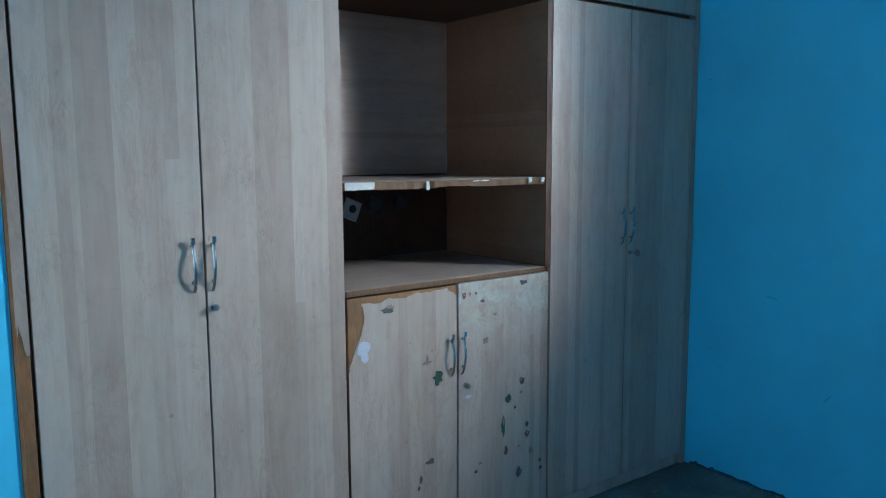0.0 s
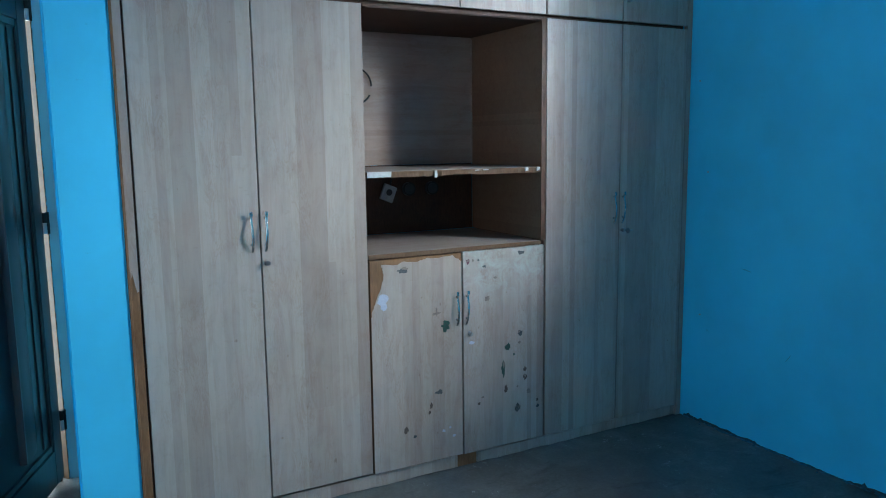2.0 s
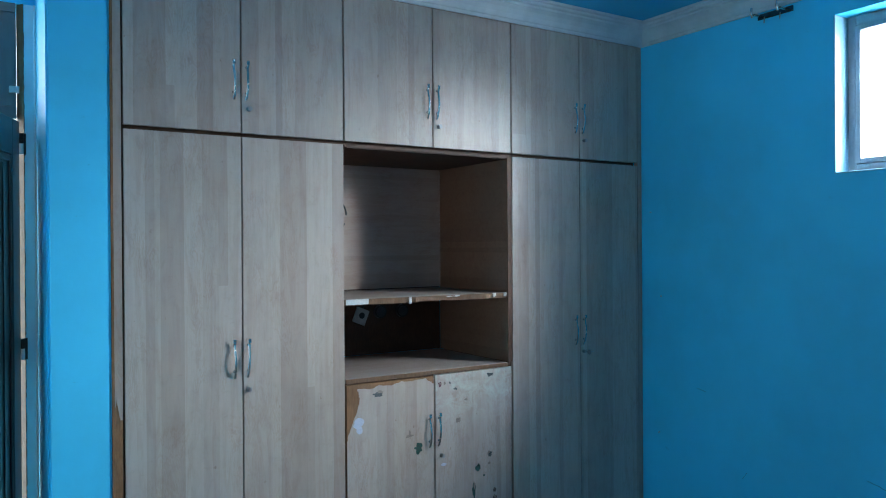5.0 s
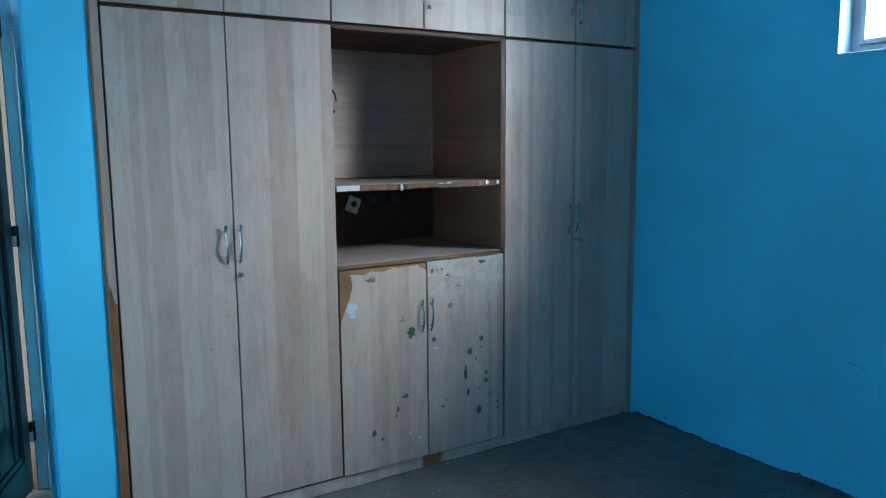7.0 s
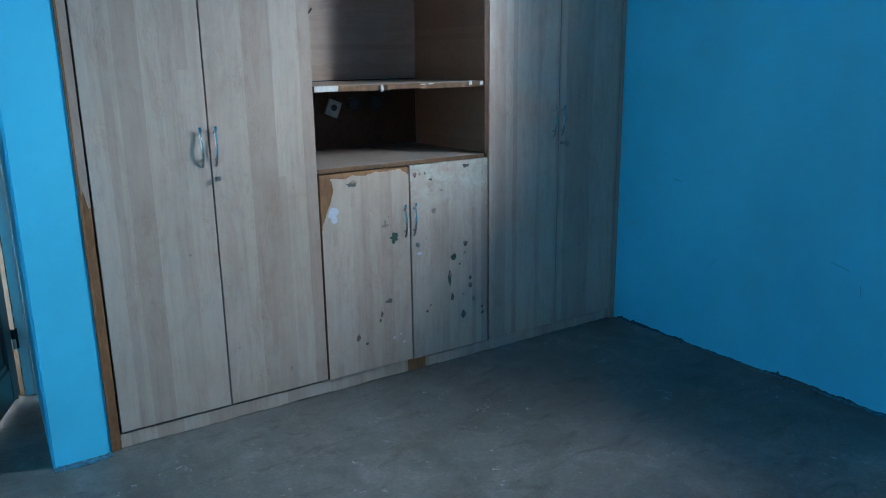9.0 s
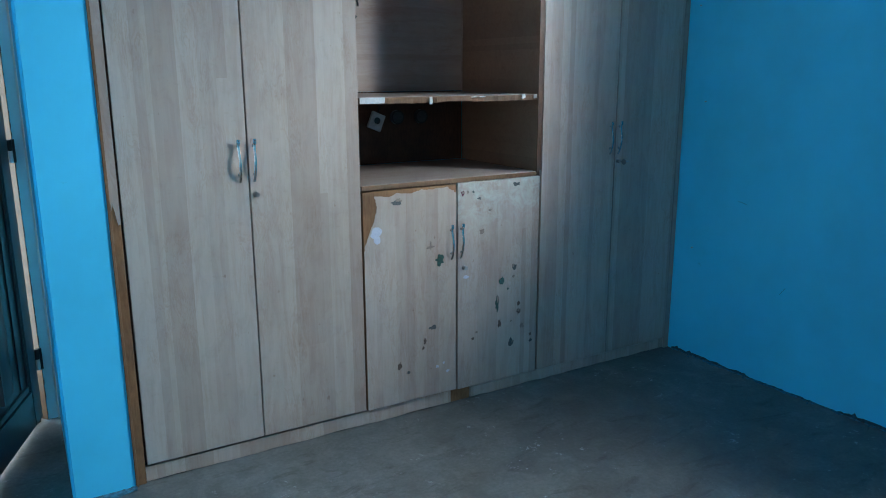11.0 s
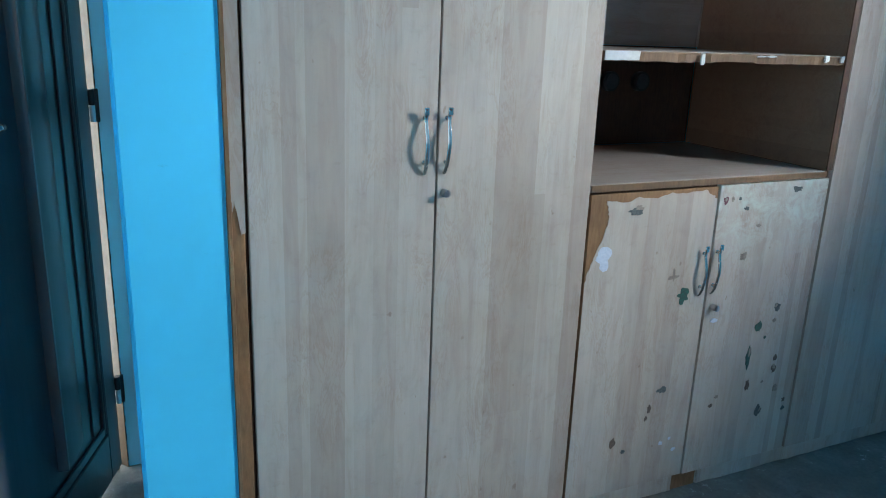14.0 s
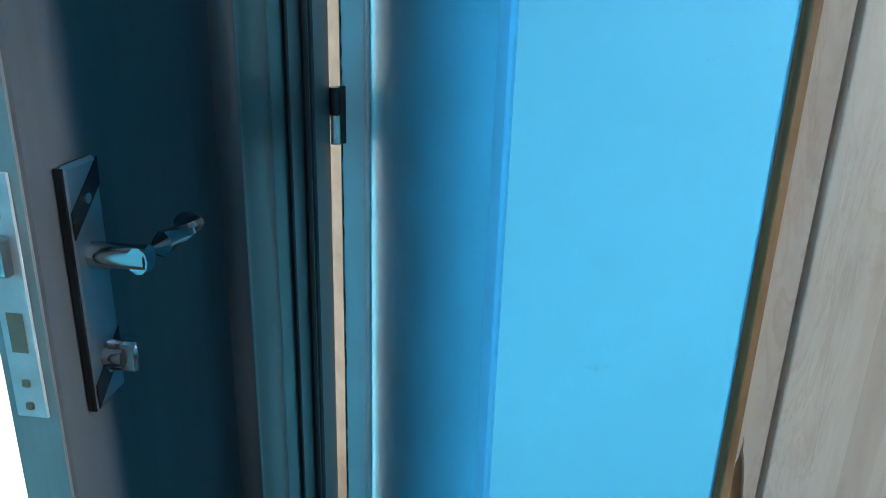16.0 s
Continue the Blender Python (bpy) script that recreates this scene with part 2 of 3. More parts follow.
BLACK = plain("black_plastic", (0.012, 0.012, 0.013), (0.022, 0.022, 0.024), 0.45)
GREYCOVER = plain("grey_plastic", (0.03, 0.035, 0.04), (0.06, 0.065, 0.07), 0.6)
CRACK = plain("crack_in_blue_paint", (0.02, 0.16, 0.26), (0.04, 0.28, 0.44), 0.7)
WHITE = plain("white_plastic", (0.40, 0.42, 0.42), (0.52, 0.54, 0.54), 0.4)
GREY_SOCKET = plain("dusty_socket_plastic", (0.31, 0.33, 0.34), (0.42, 0.44, 0.45), 0.5)
VENEER_WHITE = plain("white_edge_strip", (0.46, 0.45, 0.43), (0.60, 0.59, 0.57), 0.5)
PLASTER = plain("pale_plaster", (0.80, 0.80, 0.79), (0.88, 0.88, 0.87), 0.8, 5.0)
PAVING = plain("pale_concrete_paving", (0.55, 0.54, 0.52), (0.66, 0.65, 0.63), 0.8, 6.0)
INK = {
    "k": plain("dark_residue", (0.035, 0.045, 0.05), (0.12, 0.13, 0.13), 0.7, 160),
    "w": plain("pale_paper_residue", (0.46, 0.49, 0.60), (0.60, 0.62, 0.70), 0.7, 120),
    "g": plain("green_residue", (0.008, 0.11, 0.085), (0.04, 0.045, 0.04), 0.6, 150),
    "b": plain("brown_residue", (0.075, 0.045, 0.036), (0.17, 0.12, 0.095), 0.7, 170),
    "f": plain("faint_residue", (0.20, 0.15, 0.125), (0.31, 0.25, 0.21), 0.6, 150),
    "r": plain("dark_red_residue", (0.10, 0.012, 0.03), (0.16, 0.05, 0.07), 0.6, 150),
}


def glass_pane(name):
    m = Nodes(name)
    b = m.bsdf
    b.inputs["Base Color"].default_value = (0.95, 0.98, 1, 1)
    b.inputs["Roughness"].default_value = 0.05
    b.inputs["Transmission Weight"].default_value = 1.0
    b.inputs["IOR"].default_value = 1.45
    return m.mat


GLASS = glass_pane("window_glass")

# ---- mesh helpers ----
ORIGIN = {}


def box(bm, x0, x1, y0, y1, z0, z1, bevel=0.0, segments=1):
    made = bmesh.ops.create_cube(bm, size=1.0, matrix=Matrix.Translation(((x0 + x1) / 2, (y0 + y1) / 2, (z0 + z1) / 2)) @ Matrix.Diagonal((x1 - x0, y1 - y0, z1 - z0, 1)))
    if bevel > 0:
        edges = list({e for v in made["verts"] for e in v.link_edges})
        bmesh.ops.bevel(bm, geom=edges, offset=bevel, segments=segments, affect="EDGES", profile=0.6)
    return bm


def boxed(*args, **kw):
    return box(bmesh.new(), *args, **kw)


def cyl(bm, a, b, r, n=14, r2=None):
    a, b = Vector(a), Vector(b)
    turn = (b - a).to_track_quat("Z", "Y").to_matrix().to_4x4()
    bmesh.ops.create_cone(bm, cap_ends=True, segments=n, radius1=r, radius2=r if r2 is None else r2, depth=(b - a).length, matrix=Matrix.Translation((a + b) / 2) @ turn)
    return bm


def tube(bm, pts, r, n=8, flat=1.0):
    """A bar of round or flattened section along pts."""
    pts = [Vector(p) for p in pts]
    rings = []
    for i, p in enumerate(pts):
        d = (pts[min(i + 1, len(pts) - 1)] - pts[max(i - 1, 0)]).normalized()
        side = d.cross(Vector((1, 0, 0)))
        side = side.normalized() if side.length > 1e-3 else Vector((0, 1, 0))
        other = d.cross(side).normalized()
        rings.append([bm.verts.new(p + side * r * flat * math.cos(k * math.tau / n) + other * r * math.sin(k * math.tau / n)) for k in range(n)])
    for a, b in zip(rings, rings[1:]):
        for k in range(n):
            bm.faces.new((a[k], a[(k + 1) % n], b[(k + 1) % n], b[k]))
    bm.faces.new(rings[0][::-1])
    bm.faces.new(rings[-1])
    bmesh.ops.recalc_face_normals(bm, faces=bm.faces[:])
    return bm


def slab(bm, outline, y0, y1):
    """A plate in the x-z plane with that outline, from y0 (front) to y1."""
    front = [bm.verts.new((x, y0, z)) for x, z in outline]
    back = [bm.verts.new((x, y1, z)) for x, z in outline]
    bm.faces.new(front)
    bm.faces.new(back[::-1])
    for i in range(len(outline)):
        j = (i + 1) % len(outline)
        bm.faces.new((front[j], front[i], back[i], back[j]))
    bmesh.ops.recalc_face_normals(bm, faces=bm.faces[:])
    return bm


def mesh_ob(name, bm, material, smooth=False):
    lo = Vector([min(v.co[i] for v in bm.verts) for i in range(3)])
    hi = Vector([max(v.co[i] for v in bm.verts) for i in range(3)])
    c = (lo + hi) / 2
    bmesh.ops.translate(bm, vec=-c, verts=bm.verts[:])
    me = bpy.data.meshes.new(name)
    bm.to_mesh(me)
    bm.free()
    me.materials.append(material)
    if smooth:
        me.polygons.foreach_set("use_smooth", [True] * len(me.polygons))
        me.set_sharp_from_angle(angle=radians(38))
    ob = new(name, me)
    ob.location = c
    ORIGIN[ob.name] = c
    return ob


def part(name, bm, material, parent, label="", smooth=False):
    ob = mesh_ob(name, bm, material, smooth)
    ob.parent = parent
    ob.location = ORIGIN[ob.name] - ORIGIN[parent.name]
    if label:
        tagged(ob, label)
    return ob


def thing(name, at, label, category, group="", kind=""):
    ob = new(name)
    ob.location = at
    ob.empty_display_size = 0.1
    ORIGIN[ob.name] = Vector(at)
    return tagged(ob, label, category, group, kind)


def single(name, bm, material, label, category, group="", kind="", smooth=False):
    return tagged(mesh_ob(name, bm, material, smooth), label, category, group, kind)


def setting(name, bm, material, label, smooth=False):
    return tagged(mesh_ob(name, bm, material, smooth), label, name.split("_")[0], kind="structure")


# ---- the shell of the room ----
XR, XL, YB, YD, H = 2.665, -1.30, -4.60, 0.78, 2.76
PIER_L, PIER_R = -0.245, -0.041

setting("floor", boxed(XL - 0.2, XR + 0.2, YB - 0.2, YD + 0.2, -0.12, 0), FLOOR, "worn grey concrete floor with paint chips and scuffs")
setting("ceiling", boxed(XL - 0.2, XR + 0.2, YB - 0.2, YD + 0.2, H, H + 0.15), CEIL, "flat blue painted ceiling")

W1 = (-1.61, -1.085, 1.872, 2.55)


def wall_east():
    bm = bmesh.new()
    x0, x1 = XR, XR + 0.2
    box(bm, x0, x1, W1[1], YD, 0, H)
    box(bm, x0, x1, W1[0], W1[1], 0, W1[2])
    box(bm, x0, x1, W1[0], W1[1], W1[3], H)
    box(bm, x0, x1, YB, W1[0], 0, H)
    return bm


setting("wall_east", wall_east(), BLUE, "smooth blue painted plaster wall with faint scuffs")
W2 = (-1.05, 0.05, 0.92, 2.18)


def wall_south():
    bm = bmesh.new()
    y0, y1 = YB - 0.2, YB
    box(bm, XL - 0.2, W2[0], y0, y1, 0, H)
    box(bm, W2[1], XR + 0.2, y0, y1, 0, H)
    box(bm, W2[0], W2[1], y0, y1, 0, W2[2])
    box(bm, W2[0], W2[1], y0, y1, W2[3], H)
    return bm


setting("wall_south", wall_south(), BLUE, "blue painted plaster wall with an unseen opening added for fill light")
W3 = (-2.42, -1.28, 0.92, 2.18)


def wall_west():
    bm = bmesh.new()
    x0, x1 = XL - 0.2, XL
    box(bm, x0, x1, YB, W3[0], 0, H)
    box(bm, x0, x1, W3[1], YD, 0, H)
    box(bm, x0, x1, W3[0], W3[1], 0, W3[2])
    box(bm, x0, x1, W3[0], W3[1], W3[3], H)
    return bm


setting("wall_west", wall_west(), BLUE, "blue painted plaster wall with an unseen opening added for fill light")

DX0, DX1, DTOP, TTOP = -1.05, -0.288, 2.17, 2.62


def wall_north():
    bm = bmesh.new()
    box(bm, XL - 0.2, DX0, YD, YD + 0.2, 0, H)
    box(bm, DX0, DX1 + 0.026, YD, YD + 0.2, TTOP, H)
    box(bm, DX1 + 0.026, XR + 0.2, YD, YD + 0.2, 0, H)
    return bm


setting("wall_north", wall_north(), BLUE, "blue painted wall around the doorway")


RETURN_L = -0.216


def wing_wall():
    """An end wall whose doorway side runs slightly out of square."""
    bm = boxed(PIER_L, PIER_R, -0.004, YD, 0, H)
    for v in bm.verts:
        if v.co.x < PIER_L + 0.01 and v.co.y > 0.1:
            v.co.x = RETURN_L
    edges = [e for e in bm.edges if all(abs(v.co.x - PIER_L) < 1e-3 and v.co.y < 0.1 for v in e.verts)]
    bmesh.ops.bevel(bm, geom=edges, offset=0.009, segments=5, affect="EDGES")
    edges = [e for e in bm.edges if all(abs(v.co.x - PIER_R) < 1e-3 and v.co.y < 0.1 for v in e.verts) and abs(e.verts[0].co.z - e.verts[1].co.z) > 1]
    bmesh.ops.bevel(bm, geom=edges, offset=0.009, segments=4, affect="EDGES")
    return bm


setting("wall_wing", wing_wall(), BLUE, "bright blue painted end wall beside the wardrobe", smooth=True)


def cornice():
    """A stepped plaster moulding swept round the room under the ceiling."""
    ring = [(XR, 0.0), (PIER_L, 0.0), (PIER_L, YD), (XL, YD), (XL, YB), (XR, YB)]
    prof = [(0.0, 0.105), (0.012, 0.105), (0.016, 0.092), (0.022, 0.090), (0.034, 0.070), (0.050, 0.052), (0.068, 0.040), (0.074, 0.038), (0.076, 0.028), (0.090, 0.024), (0.094, 0.014), (0.108, 0.012), (0.110, 0.0), (0.0, 0.0)]
    bm = bmesh.new()
    n = len(ring)
    loops = []
    for i in range(n):
        p, a, b = (Vector(ring[j % n]) for j in (i, i - 1, i + 1))
        d1, d2 = (p - a).normalized(), (b - p).normalized()
        n1, n2 = Vector((-d1.y, d1.x)), Vector((-d2.y, d2.x))
        mit = n1 + n2
        mit = mit / (1 + n1.dot(n2))
        loops.append([bm.verts.new((p.x + mit.x * o, p.y + mit.y * o, H - 0.002 - dz)) for o, dz in prof])
    for i in range(n):
        a, b = loops[i], loops[(i + 1) % n]
        for k in range(len(prof)):
            k2 = (k + 1) % len(prof)
            bm.faces.new((a[k], a[k2], b[k2], b[k]))
    bmesh.ops.recalc_face_normals(bm, faces=bm.faces[:])
    return bm


setting("trim_cornice", cornice(), CORNICE, "white plaster cornice moulding with stepped profile")


def ragged(points, seed, amount, steps):
    """A polyline roughened between its corners."""
    rng = random.Random(seed)
    out = []
    for (ax, ay), (bx, by) in zip(points, points[1:]):
        for k in range(steps):
            f = k / steps
            j = 0 if k == 0 else amount
            out.append((ax + (bx - ax) * f + rng.uniform(-j, j), ay + (by - ay) * f + rng.uniform(-j, j)))
    return out + [points[-1]]


def floor_smear(x0, y0, x1, y1, width, seed):
    """A ragged lick of wall paint on the floor along a wall's foot."""
    d = Vector((x1 - x0, y1 - y0)).normalized()
    nrm = Vector((-d.y, d.x))
    rng = random.Random(seed)
    n = max(6, int((Vector((x1, y1)) - Vector((x0, y0))).length / 0.025))
    bm = bmesh.new()
    inner, outer = [], []
    w = width
    for i in range(n + 1):
        f = i / n
        p = Vector((x0 + (x1 - x0) * f, y0 + (y1 - y0) * f))
        w = max(0.003, min(width * 2, w + rng.uniform(-0.5, 0.5) * width))
        q = p + nrm * w
        inner.append((bm.verts.new((p.x, p.y, 0.0)), bm.verts.new((p.x, p.y, 0.004))))
        outer.append((bm.verts.new((q.x, q.y, 0.0)), bm.verts.new((q.x, q.y, 0.0022))))
    for i in range(n):
        bm.faces.new((inner[i][1], outer[i][1], outer[i + 1][1], inner[i + 1][1]))
        bm.faces.new((outer[i][0], outer[i + 1][0], outer[i + 1][1], outer[i][1]))
    bmesh.ops.recalc_face_normals(bm, faces=bm.faces[:])
    return bm


SMEAR = plain("blue_paint_on_floor", (0.03, 0.06, 0.075), (0.05, 0.24, 0.36), 0.7, 45)
setting("trim_paint_edge", floor_smear(XR, YB, XR, -0.02, 0.024, 3), SMEAR, "ragged edge of blue paint at the foot of the wall")
setting("trim_paint_edge", floor_smear(PIER_R, -0.004, PIER_L, -0.004, 0.020, 5), SMEAR, "ragged edge of blue paint at the foot of the wall")



def foot_dirt(x0, y0, x1, y1, height, seed):
    """A thin ragged crust of dirt and old paint climbing the foot of a wall."""
    rng = random.Random(seed)
    a, b = Vector((x0, y0, 0)), Vector((x1, y1, 0))
    d = (b - a).normalized()
    nrm = Vector((-d.y, d.x, 0))
    n = int((b - a).length / 0.012)
    bm = bmesh.new()
    rows = []
    w = height * 0.5
    for i in range(n + 1):
        p = a.lerp(b, i / n)
        w = max(0.001, min(height, w + rng.uniform(-0.45, 0.45) * height * 0.6))
        top = w if rng.random() < 0.93 else w * 1.9
        rows.append([bm.verts.new(v) for v in (p, p + nrm * 0.004, p + nrm * 0.003 + Vector((0, 0, top * 0.7)), p + Vector((0, 0, top)))])
    for u, v in zip(rows, rows[1:]):
        for k in range(3):
            bm.faces.new((u[k], u[k + 1], v[k + 1], v[k]))
    bmesh.ops.recalc_face_normals(bm, faces=bm.faces[:])
    return bm


DIRT = plain("dark_dirt_crust", (0.016, 0.026, 0.03), (0.03, 0.12, 0.17), 0.85, 110)
setting("trim_dirt", foot_dirt(XR, -2.9, XR, -0.02, 0.016, 13), DIRT, "ragged dark dirt along the foot of the blue wall")
setting("trim_dirt", foot_dirt(PIER_R, -0.004, PIER_L + 0.015, -0.004, 0.011, 14), DIRT, "ragged dark dirt along the foot of the blue wall")


def foot_chips(x0, y0, x1, y1, count, seed):
    """Flakes of plaster and blue paint lying against the foot of a wall."""
    rng = random.Random(seed)
    bm = bmesh.new()
    a, b = Vector((x0, y0, 0)), Vector((x1, y1, 0))
    d = (b - a).normalized()
    nrm = Vector((-d.y, d.x, 0))
    for _ in range(count):
        p = a.lerp(b, rng.random()) + nrm * abs(rng.gauss(0, 0.012))
        w, h, t = rng.uniform(0.006, 0.022), rng.uniform(0.004, 0.012), rng.uniform(0.003, 0.008)
        m = Matrix.Translation(p + Vector((0, 0, t * 0.4))) @ Matrix.Rotation(rng.uniform(0, 6.3), 4, "Z") @ Matrix.Diagonal((w, h, t, 1))
        bmesh.ops.create_icosphere(bm, subdivisions=1, radius=0.5, matrix=m)
    return bm


CHIPS = plain("plaster_and_paint_flakes", (0.045, 0.05, 0.05), (0.10, 0.30, 0.42), 0.8, 60)
for seed, (x0, y0, x1, y1, count) in enumerate(((XR, -2.6, XR, -0.02, 170), (PIER_R, -0.004, PIER_L, -0.004, 45))):
    tagged(mesh_ob("paint_flakes", foot_chips(x0, y0, x1, y1, count, seed), CHIPS), "small flakes of plaster and blue paint along the wall foot", "debris", kind="stuff")

# ---- outside ----
setting("ground", boxed(-60, 60, -60, 60, -0.5, -0.13), PAVING, "pale concrete yard around the house")
setting("wall_yard", boxed(-7, 7, 4.6, 4.85, -0.13, 3.0), PLASTER, "sunlit pale plaster yard wall")


# ---- windows ----
def window(name, span, label):
    y0, y1, z0, z1 = span
    win = thing(name, (XR + 0.13, (y0 + y1) / 2, z0), label, "window", kind="structure")
    xa, xb = XR + 0.095, XR + 0.145
    w = 0.042
    fr = bmesh.new()
    box(fr, xa, xb, y0, y0 + w, z0, z1, 0.003)
    box(fr, xa, xb, y1 - w, y1, z0, z1, 0.003)
    box(fr, xa, xb, y0 + w, y1 - w, z0, z0 + w, 0.003)
    box(fr, xa, xb, y0 + w, y1 - w, z1 - w, z1, 0.003)
    frame_part = part("window_frame", fr, WINDOW_GREY, win)
    a, b, c, d = y0 + w + 0.001, y1 - w - 0.001, z0 + w + 0.001, z1 - w - 0.001
    sash = bmesh.new()
    s = 0.022
    box(sash, xa - 0.010, xb - 0.012, a, a + s, c, d, 0.002)
    box(sash, xa - 0.010, xb - 0.012, b - s, b, c, d, 0.002)
    box(sash, xa - 0.010, xb - 0.012, a + s, b - s, c, c + s, 0.002)
    box(sash, xa - 0.010, xb - 0.012, a + s, b - s, d - s, d, 0.002)
    part("sash", sash, WINDOW_GREY, win)
    pane = part("pane", boxed(xa + 0.012, xa + 0.017, a + s - 0.004, b - s + 0.004, c + s - 0.004, d - s + 0.004), GLASS, win)
    pane.visible_shadow = False
    sill = bmesh.new()
    box(sill, XR - 0.006, xa - 0.012, y0 + 0.001, y1 - 0.001, z0 + 0.0005, z0 + 0.006, 0.002)
    box(sill, XR - 0.002, xa, y1 - 0.006, y1 - 0.0005, z0 + 0.007, z1 - 0.001)
    box(sill, XR - 0.002, xa, y0 + 0.0005, y0 + 0.006, z0 + 0.007, z1 - 0.001)
    part("reveal", sill, REVEAL, win, "pale painted reveal")
    return win


window("window_1", W1, "small high window with grey steel frame, bright daylight")


def curtain_bracket():
    th = thing("curtain_bracket", (XR, -0.81, 2.63), "chrome curtain rail bracket fixed to the blue wall", "bracket")
    part("back_plate", boxed(XR - 0.006, XR, -0.90, -0.72, 2.618, 2.644, 0.002), DARK_CHROME, th)
    for y in (-0.735, -0.865):
        bm = bmesh.new()
        cyl(bm, (XR - 0.005, y, 2.634), (XR - 0.052, y, 2.634), 0.006)
        tube(bm, [(XR - 0.05, y, 2.634), (XR - 0.066, y, 2.622), (XR - 0.074, y, 2.64), (XR - 0.07, y, 2.662)], 0.006)
        part("hook", bm, CHROME, th, smooth=True)
    for y in (-0.76, -0.84):
        bm = cyl(bmesh.new(), (XR - 0.010, y, 2.626), (XR - 0.014, y, 2.596), 0.0025)
        part("screw", bm, DULL, th)
    return th


curtain_bracket()


def nail(y, z):
    single("wall_nail", cyl(bmesh.new(), (XR + 0.004, y, z), (XR - 0.009, y, z), 0.003, 8), DULL, "small dark nail in the blue wall", "nail", "wall nails")


for y, z in ((-0.11, 0.57), (-0.13, 1.30), (-0.06, 1.75)):
    nail(y, z)


def crack(points, seed):
    """A short hairline in the plaster."""
    pts = [(XR, y, z) for y, z in ragged(points, seed, 0.0025, 5)]
    return tube(bmesh.new(), pts, 0.0011, 5)


for seed, points in enumerate((((-1.215, 0.590), (-1.255, 0.581), (-1.301, 0.570)), ((-0.622, 0.449), (-0.648, 0.482)), ((-1.349, 0.520), (-1.359, 0.470)), ((-0.36, 0.842), (-0.41, 0.833)))):
    setting("wall_crack", crack(points, 40 + seed), CRACK, "short dark hairline crack in the blue plaster")

# ---- the built-in wardrobe ----
XS = (0.0, 0.436, 0.875, 1.317, 1.762, 2.204, 2.627)
Z_PLINTH, Z_LOW, Z_UP0, Z_UP1 = 0.070, 2.005, 2.021, 2.652
GAP = 0.0028
T = 0.018


def handle(door, x, z0, lean):
    """A slim bow handle: two feet, a bar that swings out and a flat tip."""
    ht = 0.150
    path = [(0.000, 0.000), (-0.005, 0.006), (-0.011, 0.018), (-0.0172, 0.042), (-0.0205, 0.066), (-0.0190, 0.088), (-0.0140, 0.109), (-0.0110, 0.124), (-0.0122, 0.136), (-0.0162, ht)]
    bm = bmesh.new()
    tube(bm, [(x + 0.004 * lean * (z / ht - 0.5), y, z0 + z) for y, z in path], 0.0050, 10, 0.6)
    for z, out in ((0.027, 0.012), (0.128, 0.012)):
        cyl(bm, (x, 0.001, z0 + z), (x, -out, z0 + z), 0.0034, 10)
        cyl(bm, (x, 0.001, z0 + z), (x, -0.002, z0 + z), 0.0055, 12)
    box(bm, x - 0.0062 + 0.002 * lean, x + 0.0062 + 0.002 * lean, -0.0180, -0.0138, z0 + 0.134, z0 + ht + 0.003, 0.0015)
    return part("handle", bm, CHROME, door, "satin chrome bow handle", smooth=True)


def cam_lock(door, x, z, key=False):
    bm = cyl(bmesh.new(), (x, 0.004, z), (x, -0.018, z), 0.0098, 20)
    cyl(bm, (x, -0.017, z), (x, -0.0205, z), 0.0080, 20)
    box(bm, x - 0.0012, x + 0.0012, -0.0212, -0.0200, z - 0.005, z + 0.005)
    part("lock", bm, DULL, door, "round steel cam lock", smooth=True)
    if key:
        k = bmesh.new()
        box(k, x - 0.0012, x + 0.0012, -0.036, -0.0205, z - 0.004, z + 0.004)
        cyl(k, (x - 0.0015, -0.044, z), (x + 0.0015, -0.044, z), 0.014, 18)
        box(k, x - 0.001, x + 0.028, -0.047, -0.043, z - 0.0035, z + 0.0035, 0.001)
        part("key", k, DULL, door, "steel key left in the lock")


def door_board(unit, x0, x1, z0, z1, ya=0.0, material=MAPLE, label=""):
    bm = boxed(x0 + GAP, x1 - GAP, ya, ya + T, z0, z1, 0.0016, 2)
    return part("door", bm, material, unit, label)


def carcass(unit, x0, x1, z0, z1, depth=0.62):
    """Sides, floor, top and back of a closed cabinet, behind its doors."""
    y0, y1 = T + 0.014, depth
    for name, dims in (("side_panel", (x0 + 0.001, x0 + 0.018, y0, y1, z0, z1)), ("side_panel", (x1 - 0.018, x1 - 0.001, y0, y1, z0, z1)),
                       ("bottom_panel", (x0 + 0.018, x1 - 0.018, y0, y1, z0, z0 + 0.018)), ("top_panel", (x0 + 0.018, x1 - 0.018, y0, y1, z1 - 0.018, z1)),
                       ("back_panel", (x0 + 0.018, x1 - 0.018, y1 - 0.012, y1, z0 + 0.018, z1 - 0.018))):
        part(name, boxed(*dims), EDGE, unit, "dark brown board")


def tall_unit(x0, xm, x1, key, label, foot=Z_PLINTH, lock_z=1.016):
    u = thing("wardrobe", (x0, 0.3, Z_PLINTH), label, "wardrobe", "built-in wardrobe units")
    carcass(u, x0, x1, foot, Z_LOW)
    a = door_board(u, x0 + 0.001, xm, foot + 0.002, Z_LOW)
    b = door_board(u, xm, x1 - 0.001, foot + 0.002, Z_LOW)
    handle(a, xm - 0.034, 1.062, -1)
    handle(b, xm + 0.021, 1.062, 1)
    cam_lock(b, xm + 0.020, lock_z, key)


